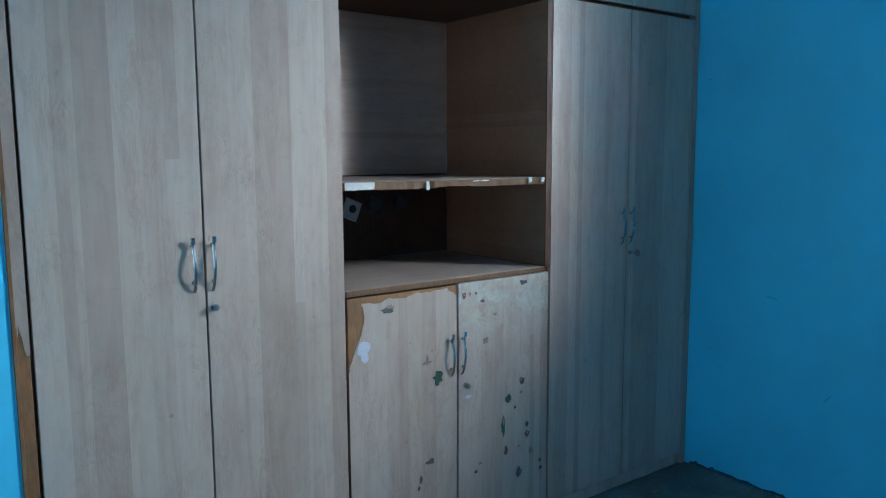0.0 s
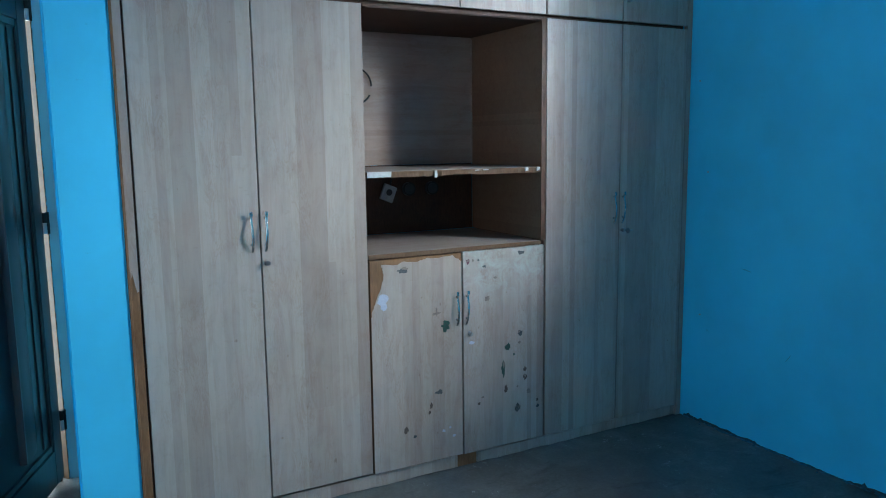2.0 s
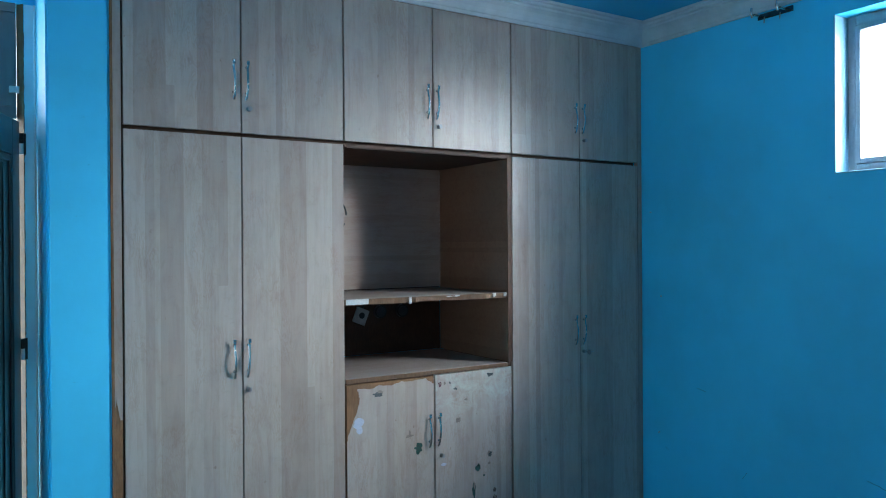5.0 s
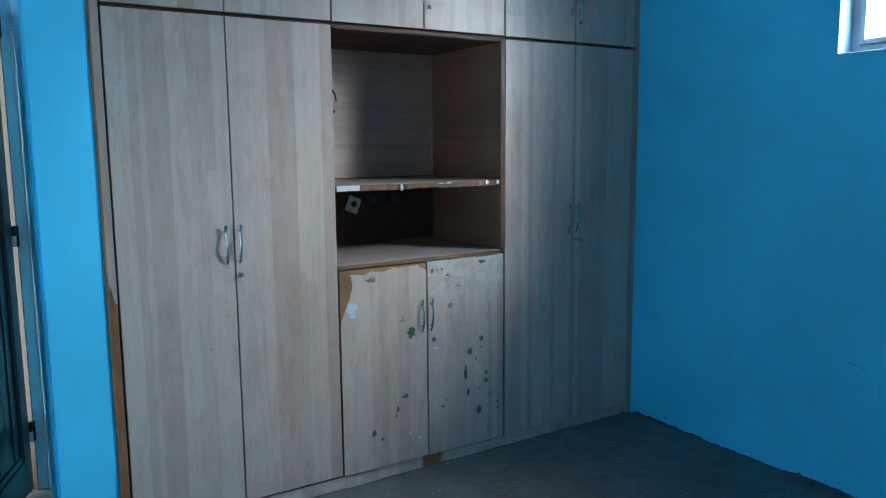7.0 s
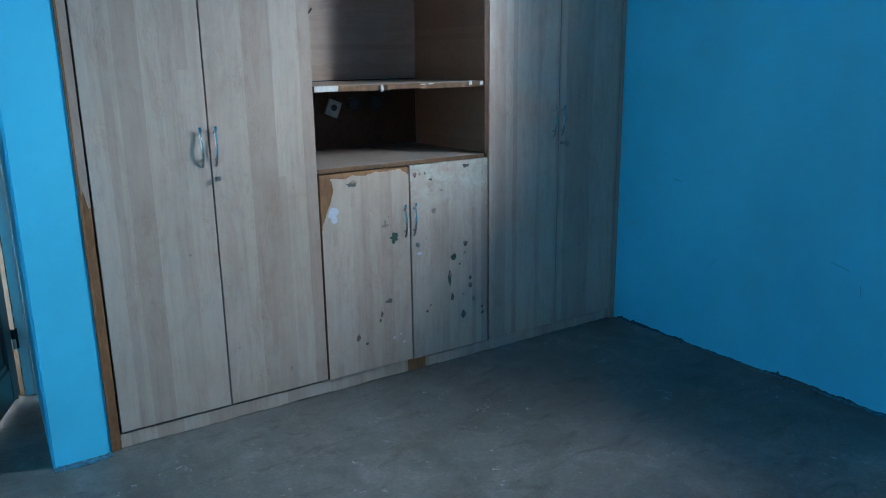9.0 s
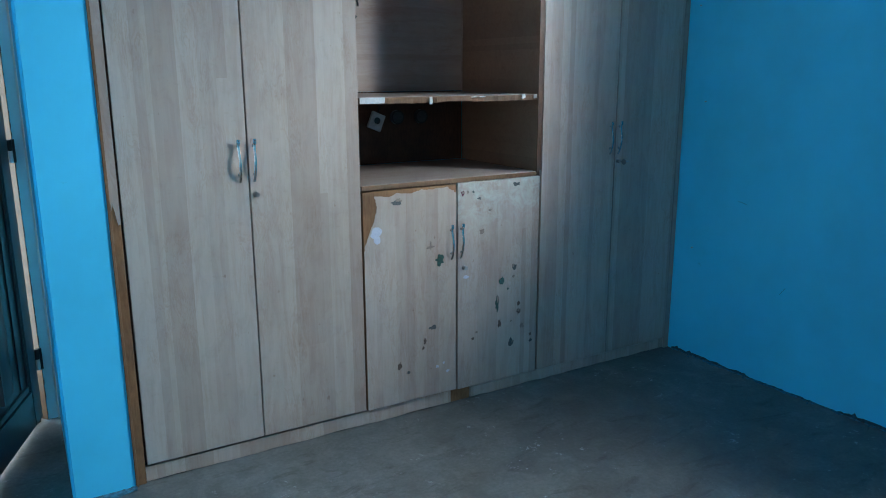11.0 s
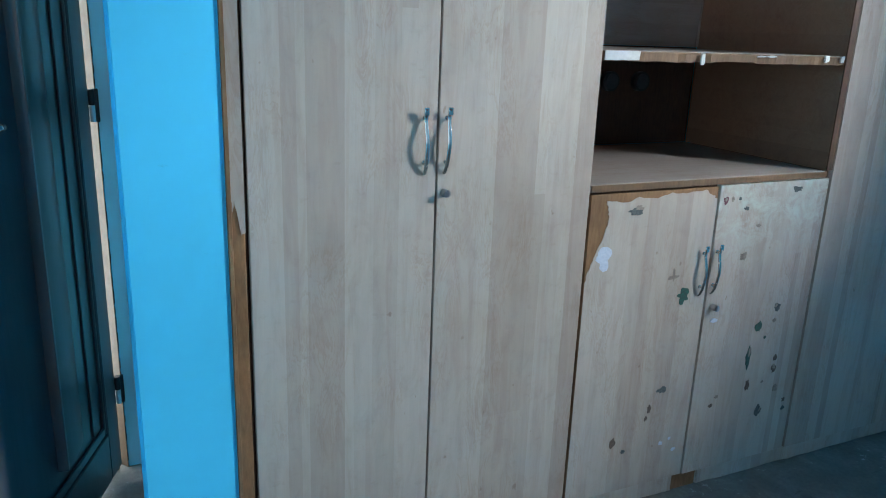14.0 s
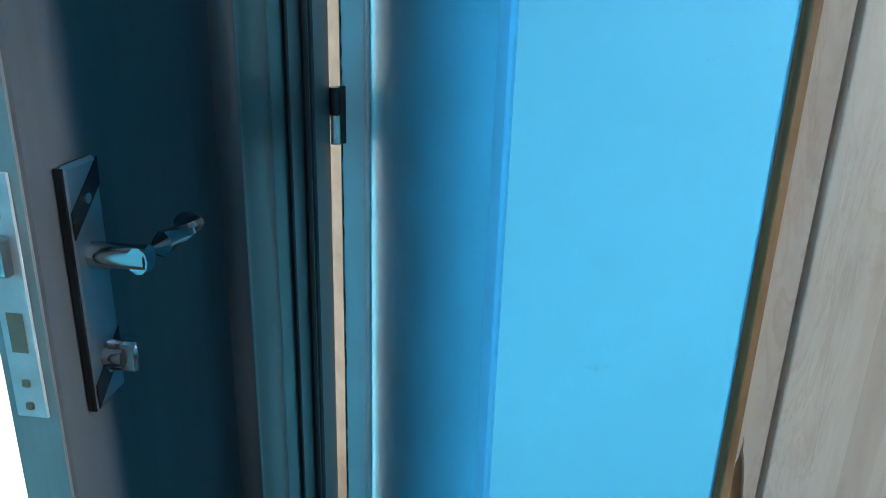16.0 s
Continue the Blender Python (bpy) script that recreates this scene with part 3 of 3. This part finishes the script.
def upper_unit(x0, xm, x1, label):
    u = thing("overhead_cabinet", (x0, 0.3, Z_UP0), label, "cabinet", "overhead cabinets")
    carcass(u, x0, x1, Z_UP0 - 0.012, Z_UP1 + 0.004)
    a = door_board(u, x0 + 0.001, xm, Z_UP0, Z_UP1)
    b = door_board(u, xm, x1 - 0.001, Z_UP0, Z_UP1)
    handle(a, xm - 0.030, 2.150, -1)
    handle(b, xm + 0.022, 2.150, 1)
    cam_lock(b, xm + 0.030, 2.116)


tall_unit(XS[0], XS[1], XS[2], False, "tall two-door wardrobe in pale maple laminate, closed")
tall_unit(XS[4], XS[5], XS[6], True, "tall two-door maple wardrobe with key in lock", 0.059, 1.027)
upper_unit(XS[0], XS[1], XS[2], "two-door overhead maple cabinet, closed")
upper_unit(XS[2], XS[3], XS[4], "two-door overhead maple cabinet above open niche")
upper_unit(XS[4], XS[5], XS[6], "two-door overhead maple cabinet beside blue wall")


def blob(door, x, z, w, h, ink, seed):
    """A torn patch of sticker or glue on a door."""
    rng = random.Random(seed)
    bits = 1 if max(w, h) < 0.02 else rng.choice((2, 3))
    for b in range(bits):
        cx, cz = (x, z) if b == 0 else (x + rng.uniform(-0.32, 0.32) * w, z + rng.uniform(-0.36, 0.36) * h)
        f = 0.92 if b == 0 else rng.uniform(0.35, 0.6)
        n = 22
        lo, hi = (0.85, 1.2) if ink == "w" and w > 0.02 else (0.45, 1.2)
        lumps = [rng.uniform(lo, hi) for _ in range(n)]
        out = []
        for k in range(n):
            q = 0.46 * f * (lumps[k] + 0.45 * lumps[k - 1]) / 1.3
            out.append((cx + 1.12 * w * q * math.cos(k * math.tau / n), cz + 1.12 * h * q * math.sin(k * math.tau / n)))
        part("sticker_residue", slab(bmesh.new(), out, -0.0014 - 0.0003 * b, 0.0006), INK[ink if b == 0 or ink == "w" or rng.random() < 0.6 else "f"], door)


MARKS_A = ((1.03, .933, .049, .026, "k"), (.935, .822, .042, .036, "w"), (.938, .79, .026, .036, "w"), (1.229, .67, .042, .046, "g"), (1.188, .731, .040, .012, "f"), (1.186, .738, .01, .036, "f"),
           (1.194, .375, .038, .022, "k"), (1.154, .321, .014, .028, "b"), (1.146, .292, .013, .018, "b"), (1.029, .233, .024, .034, "b"),
           (1.072, .195, .016, .014, "k"), (1.214, .194, .018, .014, "w"), (1.248, .205, .012, .011, "w"), (1.266, .163, .018, .015, "w"))
MARKS_B = ((1.344, .944, .020, .022, "r"), (1.371, .946, .01, .015, "f"), (1.398, .945, .011, .012, "k"), (1.428, .915, .02, .011, "k"), (1.487, .86, .017, .011, "f"),
           (1.627, .963, .040, .018, "k"), (1.444, .768, .026, .028, "f"), (1.363, .575, .028, .012, "w"), (1.623, .585, .026, .034, "k"), (1.618, .543, .015, .012, "f"),
           (1.554, .529, .026, .034, "g"))
MARKS_C = ((1.588, .49, .013, .01, "g"), (1.529, .43, .019, .079, "g"), (1.649, .411, .020, .020, "b"), (1.65, .372, .02, .031, "b"), (1.545, .33, .022, .037, "b"), (1.607, .333, .012, .01, "f"),
           (1.669, .301, .02, .024, "f"), (1.72, .249, .015, .016, "b"), (1.723, .219, .018, .018, "k"), (1.611, .23, .034, .036, "k"), (1.418, .313, .015, .012, "f"), (1.398, .286, .018, .014, "b"))


def base_unit():
    x0, xm, x1, top = XS[2], XS[3], XS[4], 0.989
    u = thing("base_cabinet", (x0, 0.3, Z_PLINTH), "low two-door maple cabinet with peeling veneer and sticker marks", "cabinet")
    carcass(u, x0, x1, 0.062, top)
    # worn door: bare board with a torn sheet of veneer on its face
    a = part("door", boxed(x0 + 0.0045, xm - 0.004, 0.0012, T, 0.064, top - 0.004, 0.001), RAW, u, "door with veneer torn off its top corner")
    edge = ragged([(xm - 0.005, 0.951), (xm - 0.022, 0.961), (xm - 0.05, 0.979), (xm - 0.12, 0.972), (xm - 0.17, 0.978), (xm - 0.22, 0.964), (x0 + 0.16, 0.972), (x0 + 0.12, 0.959), (x0 + 0.055, 0.966),
                   (x0 + 0.064, 0.936), (x0 + 0.064, 0.911), (x0 + 0.052, 0.865), (x0 + 0.028, 0.815), (x0 + 0.012, 0.775), (x0 + 0.0055, 0.735)], 4, 0.0028, 4)
    outline = [(x0 + 0.0055, 0.066), (xm - 0.005, 0.066)] + edge
    part("veneer", slab(bmesh.new(), outline, -0.0004, 0.0018), MAPLE, a, "torn maple veneer")
    b = door_board(u, xm + 0.001, x1 - 0.004, 0.062, top - 0.001, material=GLUED_MAPLE, label="door with sticker marks and a film of old glue")
    for door, marks, s in ((a, MARKS_A, 10), (b, MARKS_B, 50), (b, MARKS_C, 90)):
        for i, (x, z, w, h, ink) in enumerate(marks):
            blob(door, x, z, w, h, ink, s + i)
    handle(a, xm - 0.030, 0.664, -1)
    handle(b, xm + 0.020, 0.664, 1)
    cam_lock(b, xm + 0.034, 0.620)


base_unit()


def niche():
    """The open bay between the tall units: sides, back boards, counter and broken shelf."""
    x0, x1 = XS[2], XS[4]
    n = thing("open_shelf_unit", (x0, 0.3, 0.985), "open maple niche with chipped shelf between wardrobe doors", "shelf")
    yb = 0.62
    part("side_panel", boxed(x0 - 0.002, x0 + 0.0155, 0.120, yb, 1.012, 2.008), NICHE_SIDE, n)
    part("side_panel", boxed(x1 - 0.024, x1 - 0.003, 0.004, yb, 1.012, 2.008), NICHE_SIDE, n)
    part("edge_strip", boxed(x1 - 0.026, x1 - 0.002, -0.001, 0.0035, 1.013, 2.008), EDGE, n, "dark brown board edge")
    part("top_panel", boxed(x0 + 0.016, x1 - 0.024, 0.006, yb, 1.992, 2.008), BACKBOARD, n, "brown underside of the cabinet above")
    part("edge_strip", boxed(x0 + 0.001, x1 - 0.027, -0.001, 0.0055, 1.996, 2.008), EDGE, n)
    part("back_panel", boxed(x0 + 0.016, x1 - 0.024, yb, yb + 0.012, 1.354, 1.992), MAPLE_INSIDE, n, "greyish laminate back")
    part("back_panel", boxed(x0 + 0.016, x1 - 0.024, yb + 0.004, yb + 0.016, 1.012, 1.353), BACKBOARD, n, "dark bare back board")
    bead = bmesh.new()
    box(bead, x1 - 0.032, x1 - 0.0245, yb - 0.008, yb - 0.0005, 1.356, 1.984, 0.002)
    part("corner_bead", bead, MAPLE_INSIDE, n)
    # counter with a bare front edge
    part("counter", boxed(x0 + 0.001, x1 - 0.0275, 0.004, yb, 0.991, 1.011, 0.0015), COUNTER, n, "dusty laminate counter")
    front = ragged([(x0 + 0.002, 0.992), (x1 - 0.027, 0.992)], 2, 0.0012, 26)
    part("edge_strip", slab(bmesh.new(), front + [(x1 - 0.027, 1.009), (x0 + 0.002, 1.009)], -0.001, 0.0035), WORN_EDGE, n, "bare brown counter edge")
    # shelf, its front edge chipped and partly stripped
    sx0, sx1, zb, zt = x0 + 0.004, 1.738, 1.323, 1.347
    rng = random.Random(12)
    bm = bmesh.new()
    cols = 40
    rows = []
    for i in range(cols + 1):
        f = i / cols
        x = sx0 + (sx1 - sx0) * f
        bite = 0.002 + rng.uniform(0, 0.006)
        if 0.365 < f < 0.40:
            bite += 0.010
        if f > 0.86:
            bite += 0.004
        low = zb + rng.uniform(-0.0015, 0.0015) + (0.004 if 0.40 < f < 0.6 else 0)
        rows.append([bm.verts.new(p) for p in ((x, bite, low), (x, bite - 0.001, zt - 0.002), (x, bite + 0.003, zt), (x, yb - 0.002, zt), (x, yb - 0.002, zb))])
    for a, b in zip(rows, rows[1:]):
        for k in range(5):
            bm.faces.new((a[k], a[(k + 1) % 5], b[(k + 1) % 5], b[k]))
    bm.faces.new(rows[0])
    bm.faces.new(rows[-1][::-1])
    bmesh.ops.recalc_face_normals(bm, faces=bm.faces[:])
    sh = part("shelf", bm, WORN_EDGE, n, "shelf with chipped bare front edge")
    part("shelf_laminate", boxed(sx0, sx1, 0.016, yb - 0.004, zt + 0.0002, zt + 0.0016), COUNTER, sh, "dusty maple top sheet")
    strip = ragged([(sx0, zb + 0.002), (sx0 + 0.105, zb + 0.003)], 3, 0.001, 6)
    part("edge_banding", slab(bmesh.new(), strip + [(sx0 + 0.107, zt + 0.001), (sx0, zt + 0.001)], -0.002, 0.001), VENEER_WHITE, sh, "white edge banding left over")
    for cx, w, z0, z1 in ((1.192, 0.010, zb - 0.006, zt), (1.655, 0.015, zb + 0.008, zt + 0.003), (1.718, 0.014, zb + 0.008, zt + 0.002), (1.42, 0.07, zb + 0.017, zt - 0.002)):
        o = ragged([(cx - w / 2, z0), (cx + w / 2, z0 + 0.002), (cx + w / 2, z1), (cx - w / 2, z1 - 0.002), (cx - w / 2, z0)], int(cx * 100), 0.0018, 4)[:-1]
        part("edge_banding", slab(bmesh.new(), o, -0.003, 0.0025), VENEER_WHITE, sh)


niche()

# loose things in the niche
box_bm = boxed(-0.036, 0.036, -0.014, 0.0, -0.040, 0.040, 0.004, 2)
cyl(box_bm, (0, -0.013, 0.004), (0, -0.0165, 0.004), 0.021, 20)
box_bm.transform(Matrix.Translation((1.232, 0.585, 1.218)) @ Matrix.Rotation(radians(22), 4, "Y"))
socket = single("socket_plate", box_bm, GREY_SOCKET, "white wall socket plate hanging loose on its wires", "socket")
hole = cyl(bmesh.new(), (0, -0.0166, 0.004), (0, -0.0176, 0.004), 0.016, 18)
hole.transform(Matrix.Translation((1.232, 0.585, 1.218)) @ Matrix.Rotation(radians(22), 4, "Y"))
part("recess", hole, BLACK, socket, "dark round socket recess")
wire = tube(bmesh.new(), [(1.246, 0.586, 1.252), (1.262, 0.60, 1.285), (1.250, 0.622, 1.305)], 0.004)
part("wire", wire, BLACK, socket)


def conduit_box(x, z):
    bm = cyl(bmesh.new(), (x, 0.626, z), (x, 0.604, z), 0.034, 22)
    c = single("conduit_box", bm, BLACK, "round dark conduit box on the back board", "conduit box", "conduit boxes", smooth=True)
    ring = bmesh.new()
    cyl(ring, (x, 0.6045, z), (x, 0.600, z), 0.026, 22)
    part("cover", ring, GREYCOVER, c, "greyish cover", smooth=True)
    return c


conduit_box(1.362, 1.232)
conduit_box(1.493, 1.232)

loop = [(1.085 + 0.085 * math.cos(a), 0.612 - 0.01 * math.sin(a * 0.5), 1.735 + 0.085 * math.sin(a)) for a in [math.tau * k / 36 for k in range(34)]]
single("cable", tube(bmesh.new(), loop, 0.0045), BLACK, "loop of black cable against the niche back", "cable", smooth=True)


# ---- plinth, posts and fillers ----
def plinth_board(x0, x1, seed, name="plinth", top=0.061):
    low = ragged([(x0, 0.004), (x1, 0.004)], seed, 0.0026, int((x1 - x0) / 0.055) + 2)
    low = [(x, max(0.0, z)) for x, z in low]
    bm = slab(bmesh.new(), low + [(x1, top), (x0, top)], 0.011, 0.028)
    return setting(name, bm, MAPLE, "pale laminate plinth with ragged lower edge")


plinth_board(-0.002, 1.290, 21)
plinth_board(1.396, XS[6] + 0.004, 22, top=0.053)
setting("plinth", boxed(1.292, 1.394, 0.018, 0.032, 0.0, 0.060, 0.001), RAW, "bare brown plinth joint")


def left_post():
    post = thing("trim_post", (-0.02, 0.01, 0.0), "wooden corner post with veneer peeled off below", "trim", kind="structure")
    part("post_core", boxed(-0.0405, -0.0042, 0.003, 0.05, 0, Z_UP1 + 0.004, 0.002), RAW, post, "bare brown fibreboard core")
    part("core_edge", boxed(-0.0405, -0.0318, -0.0045, 0.0028, 0, Z_UP1 + 0.002, 0.001), RAW, post)
    edge = ragged([(-0.0042, 0.955), (-0.012, 0.95), (-0.018, 0.985), (-0.026, 1.03), (-0.030, 1.0), (-0.033, 1.06), (-0.031, 1.2)], 6, 0.002, 3)
    part("veneer", slab(bmesh.new(), edge + [(-0.031, Z_UP1), (-0.0042, Z_UP1)], -0.0006, 0.0028), MAPLE, post, "remaining maple veneer")


left_post()
setting("trim_filler", boxed(XS[6] + 0.003, XR - 0.003, 0.003, 0.03, 0.0, Z_UP1 + 0.004, 0.002), MAPLE, "narrow maple filler strip against the wall")
setting("trim_rail", boxed(XS[0], XS[6] + 0.002, 0.002, 0.03, Z_UP1 + 0.004, H - 0.095, 0.001), RAW, "thin brown rail under the cornice")

# ---- the steel door ----
LEAF = Matrix.Translation((-0.298, 0.7690, 0.0)) @ Matrix.Rotation(math.atan2(-0.694, -0.256), 4, "Z")
LW, LT, LZ0, LZ1 = 0.736, 0.038, 0.022, 2.115
# leaf space: x along the leaf from the hinge, y across it (y = LT/2 faces the room's wing wall)


def leaf_bm(*boxes):
    bm = bmesh.new()
    for b in boxes:
        box(bm, *b[:6], b[6] if len(b) > 6 else 0.002)
    bm.transform(LEAF)
    return bm


def raised_panel(side):
    """A long pressed panel with a softly rounded face and a lip at its edges."""
    bm = bmesh.new()
    prof = [(0.236, -0.0132), (0.237, -0.008)]
    prof += [(0.239 + 0.146 * k / 14, -0.008 + 0.020 * math.sin(math.pi / 2 * (k / 14) ** 0.8)) for k in range(15)]
    prof += [(0.390, 0.0125), (0.396, 0.0150), (0.402, 0.0150), (0.406, 0.0060), (0.407, -0.0132)]
    rows = [[bm.verts.new((x, side * (h - 0.004 + y), z)) for x, y in prof] for z in (0.25, LZ1 - 0.225)]
    for k in range(len(prof) - 1):
        bm.faces.new((rows[0][k], rows[0][k + 1], rows[1][k + 1], rows[1][k]))
    bm.faces.new(rows[0])
    bm.faces.new(rows[1][::-1])
    bmesh.ops.recalc_face_normals(bm, faces=bm.faces[:])
    bm.transform(LEAF)
    return bm


h = LT / 2
door = thing("door_1", (-0.306, 0.7625, 0.0), "dark painted steel door standing open inwards", "door", kind="structure")
part("door_core", leaf_bm((0.004, LW, -h + 0.014, h - 0.014, LZ0, LZ1, 0.001)), STEEL, door)
for side in (1, -1):
    y0, y1 = sorted((side * (h - 0.0135), side * h))
    part("stile", leaf_bm((0.002, 0.088, y0, y1, LZ0, LZ1, 0.003)), STEEL, door)
    part("stile", leaf_bm((LW - 0.098, LW, y0, y1, LZ0, LZ1, 0.003)), STEEL, door)
    part("rail", leaf_bm((0.089, LW - 0.099, y0, y1, LZ0, 0.175, 0.003)), STEEL, door)
    part("rail", leaf_bm((0.089, LW - 0.099, y0, y1, LZ1 - 0.15, LZ1, 0.003)), STEEL, door)
    m0, m1 = sorted((side * (h - 0.013), side * (h - 0.005)))
    part("moulding", leaf_bm((0.090, 0.098, m0, m1, 0.177, LZ1 - 0.152, 0.002), (LW - 0.112, LW - 0.100, m0, m1, 0.177, LZ1 - 0.152, 0.003),
                             (0.100, LW - 0.114, m0, m1, 0.177, 0.205, 0.003), (0.100, LW - 0.114, m0, m1, LZ1 - 0.18, LZ1 - 0.152, 0.003)), STEEL, door)
    part("raised_panel", raised_panel(side), STEEL, door, smooth=True)
    for sx in (0.165,):
        b0, b1 = sorted((side * (h - 0.013), side * (h - 0.008)))
        part("bead", leaf_bm((sx - 0.010, sx + 0.010, b0, b1, 0.215, LZ1 - 0.19, 0.002)), STEEL, door)
part("edge_strip", leaf_bm((LW + 0.0005, LW + 0.003, -h, h, LZ0, LZ1, 0.001)), STEEL_EDGE, door, "worn pale edge of the leaf")
plate = leaf_bm((LW + 0.003, LW + 0.0055, -0.012, 0.012, 1.060, 1.240, 0.001))
lockface = part("lock_faceplate", plate, WHITE, door, "pale steel lock faceplate")
part("latch", leaf_bm((LW + 0.0056, LW + 0.014, -0.006, 0.007, 1.170, 1.198, 0.002)), DULL, lockface)
part("keeper_slot", leaf_bm((LW + 0.0056, LW + 0.0062, -0.006, 0.006, 1.112, 1.142, 0.0)), FRAME_TAN, lockface)
for z in (1.070, 1.088, 1.212, 1.230):
    part("screw", leaf_bm((LW + 0.0056, LW + 0.0066, -0.003, 0.003, z - 0.003, z + 0.003, 0.001)), FRAME_TAN, lockface)


def lever(side):
    s = 0.684
    ya, yb = sorted((side * h, side * (h + 0.007)))
    esc = part("handle_plate", leaf_bm((s - 0.021, s + 0.021, ya, yb, 1.045, 1.235, 0.003)), PLATE_CHROME, door, "long dull chrome handle plate")
    face = sorted((side * (h + 0.007), side * (h + 0.0078)))
    for zc, zd in ((1.208, 0.026), (1.072, 0.026)):
        bm = bmesh.new()
        ring = [(s - 0.019, zc + zd), (s - 0.019, zc + zd - 0.020), (s + 0.019, zc - zd), (s + 0.019, zc - zd + 0.020)]
        slab(bm, ring, *face)
        bm.transform(LEAF)
        part("inlay", bm, GLOSS_BLACK, esc, "black diagonal inlay")
        bm = cyl(bmesh.new(), (s, side * (h + 0.0078), zc), (s, side * (h + 0.0094), zc), 0.004, 12)
        bm.transform(LEAF)
        part("screw", bm, CHROME, esc)
    e0, e1 = sorted((side * (h + 0.0005), side * (h + 0.0072)))
    part("plate_edge", leaf_bm((s + 0.0212, s + 0.0232, e0, e1, 1.0455, 1.2345, 0.0005)), GLOSS_BLACK, esc, "dark edge of the plate")
    bm = bmesh.new()
    y = side * (h + 0.045)
    cyl(bm, (s, side * (h + 0.006), 1.165), (s, side * (h + 0.050), 1.165), 0.010)
    tube(bm, [(s + 0.008, y, 1.165), (s - 0.03, y, 1.165), (s - 0.065, y, 1.163), (s - 0.095, y - side * 0.006, 1.160), (s - 0.108, y - side * 0.018, 1.158)], 0.0105, 10, 0.75)
    bm.transform(LEAF)
    part("lever", bm, DOOR_CHROME, esc, "bent chrome lever", smooth=True)
    k = bmesh.new()
    cyl(k, (s, side * (h + 0.006), 1.082), (s, side * (h + 0.022), 1.082), 0.009)
    box(k, s - 0.003, s + 0.003, side * (h + 0.02) - 0.012, side * (h + 0.02) + 0.012, 1.070, 1.096, 0.002)
    k.transform(LEAF)
    part("thumb_turn", k, DOOR_CHROME, esc, "chrome thumb turn", smooth=True)


lever(1)
lever(-1)


frame_thing = thing("door_frame", (-0.645, YD, 0.0), "steel door frame with tan painted edge, worn", "door frame", kind="structure")
def prism(outline, z0, z1):
    """An upright bar with that outline in plan."""
    bm = bmesh.new()
    lo = [bm.verts.new((x, y, z0)) for x, y in outline]
    hi = [bm.verts.new((x, y, z1)) for x, y in outline]
    bm.faces.new(lo[::-1])
    bm.faces.new(hi)
    for k in range(len(outline)):
        bm.faces.new((lo[k], lo[(k + 1) % len(lo)], hi[(k + 1) % len(lo)], hi[k]))
    bmesh.ops.recalc_face_normals(bm, faces=bm.faces[:])
    return bm


part("jamb", prism([(-0.286, YD + 0.06), (-0.286, YD + 0.022), (-0.264, YD - 0.008), (-0.2625, YD - 0.008), (-0.2625, YD + 0.06)], 0, TTOP), FRAME_TAN, frame_thing, "tan painted splayed hinge jamb")
part("jamb", boxed(DX0, DX0 + 0.04, YD - 0.006, YD + 0.06, 0, TTOP, 0.002), STEEL_EDGE, frame_thing)
part("head_bar", boxed(DX0 + 0.04, DX1 - 0.002, YD - 0.006, YD + 0.06, LZ1 + 0.012, DTOP + 0.01, 0.002), STEEL, frame_thing)
part("transom_stile", boxed(DX1 - 0.09, DX1 - 0.002, YD + 0.005, YD + 0.055, DTOP + 0.0105, TTOP - 0.0405, 0.002), STEEL, frame_thing)
part("transom_bar", boxed(DX0 + 0.04, DX1 - 0.002, YD - 0.004, YD + 0.06, TTOP - 0.04, TTOP, 0.002), STEEL, frame_thing)
part("threshold", boxed(DX0 + 0.04, DX1 - 0.002, YD - 0.02, YD + 0.18, 0.0, 0.014, 0.003), FRAME_TAN, frame_thing, "pale worn threshold")
pane = part("transom_pane", boxed(DX0 + 0.04, DX1 - 0.091, YD + 0.03, YD + 0.035, DTOP + 0.011, TTOP - 0.041), GLASS, frame_thing)
pane.visible_shadow = False
for z in (0.279, 1.146, 2.02):
    hb = bmesh.new()
    cyl(hb, (-0.274, YD - 0.018, z + 0.002), (-0.274, YD - 0.018, z + 0.045), 0.0092, 14)
    box(hb, -0.270, -0.2555, YD - 0.014, YD - 0.0095, z - 0.046, z + 0.046, 0.001)
    part("hinge", hb, BLACK, frame_thing, "dark barrel hinge", smooth=True)
    lower = cyl(bmesh.new(), (-0.274, YD - 0.018, z - 0.045), (-0.274, YD - 0.018, z + 0.001), 0.0085, 14)
    part("hinge_knuckle", lower, BRIGHT_STEEL, frame_thing, "bare bright hinge knuckle", smooth=True)
part("latch_bracket", boxed(-0.318, -0.280, YD - 0.03, YD - 0.008, 2.235, 2.262, 0.002), WHITE, frame_thing, "small pale metal bracket")

line = ragged([(-0.2605, 0.02), (-0.2605, 2.5)], 31, 0.0022, 150)
paint_gap = slab(bmesh.new(), line + [(-0.2635, 2.5), (-0.2635, 0.02)], YD - 0.0022, YD + 0.001)
part("paint_gap", paint_gap, BLACK, frame_thing, "ragged dark gap between frame and plaster")

strip = slab(bmesh.new(), [(-0.2598, 0.0), (-0.2185, 0.0), (-0.2185, TTOP), (-0.2598, TTOP)], YD - 0.003, YD + 0.001)
part("plaster_strip", strip, LIT_STRIP_BLUE, frame_thing, "pale worn plaster beside the frame, lightened as if lit")
bead = bmesh.new()
cyl(bead, (RETURN_L - 0.004, YD - 0.006, 0.0), (RETURN_L - 0.004, YD - 0.006, TTOP), 0.0048, 10)
part("corner_bead", bead, LIGHT_LINE, frame_thing, "glossy white bead standing for a line of daylight in the corner", smooth=True)
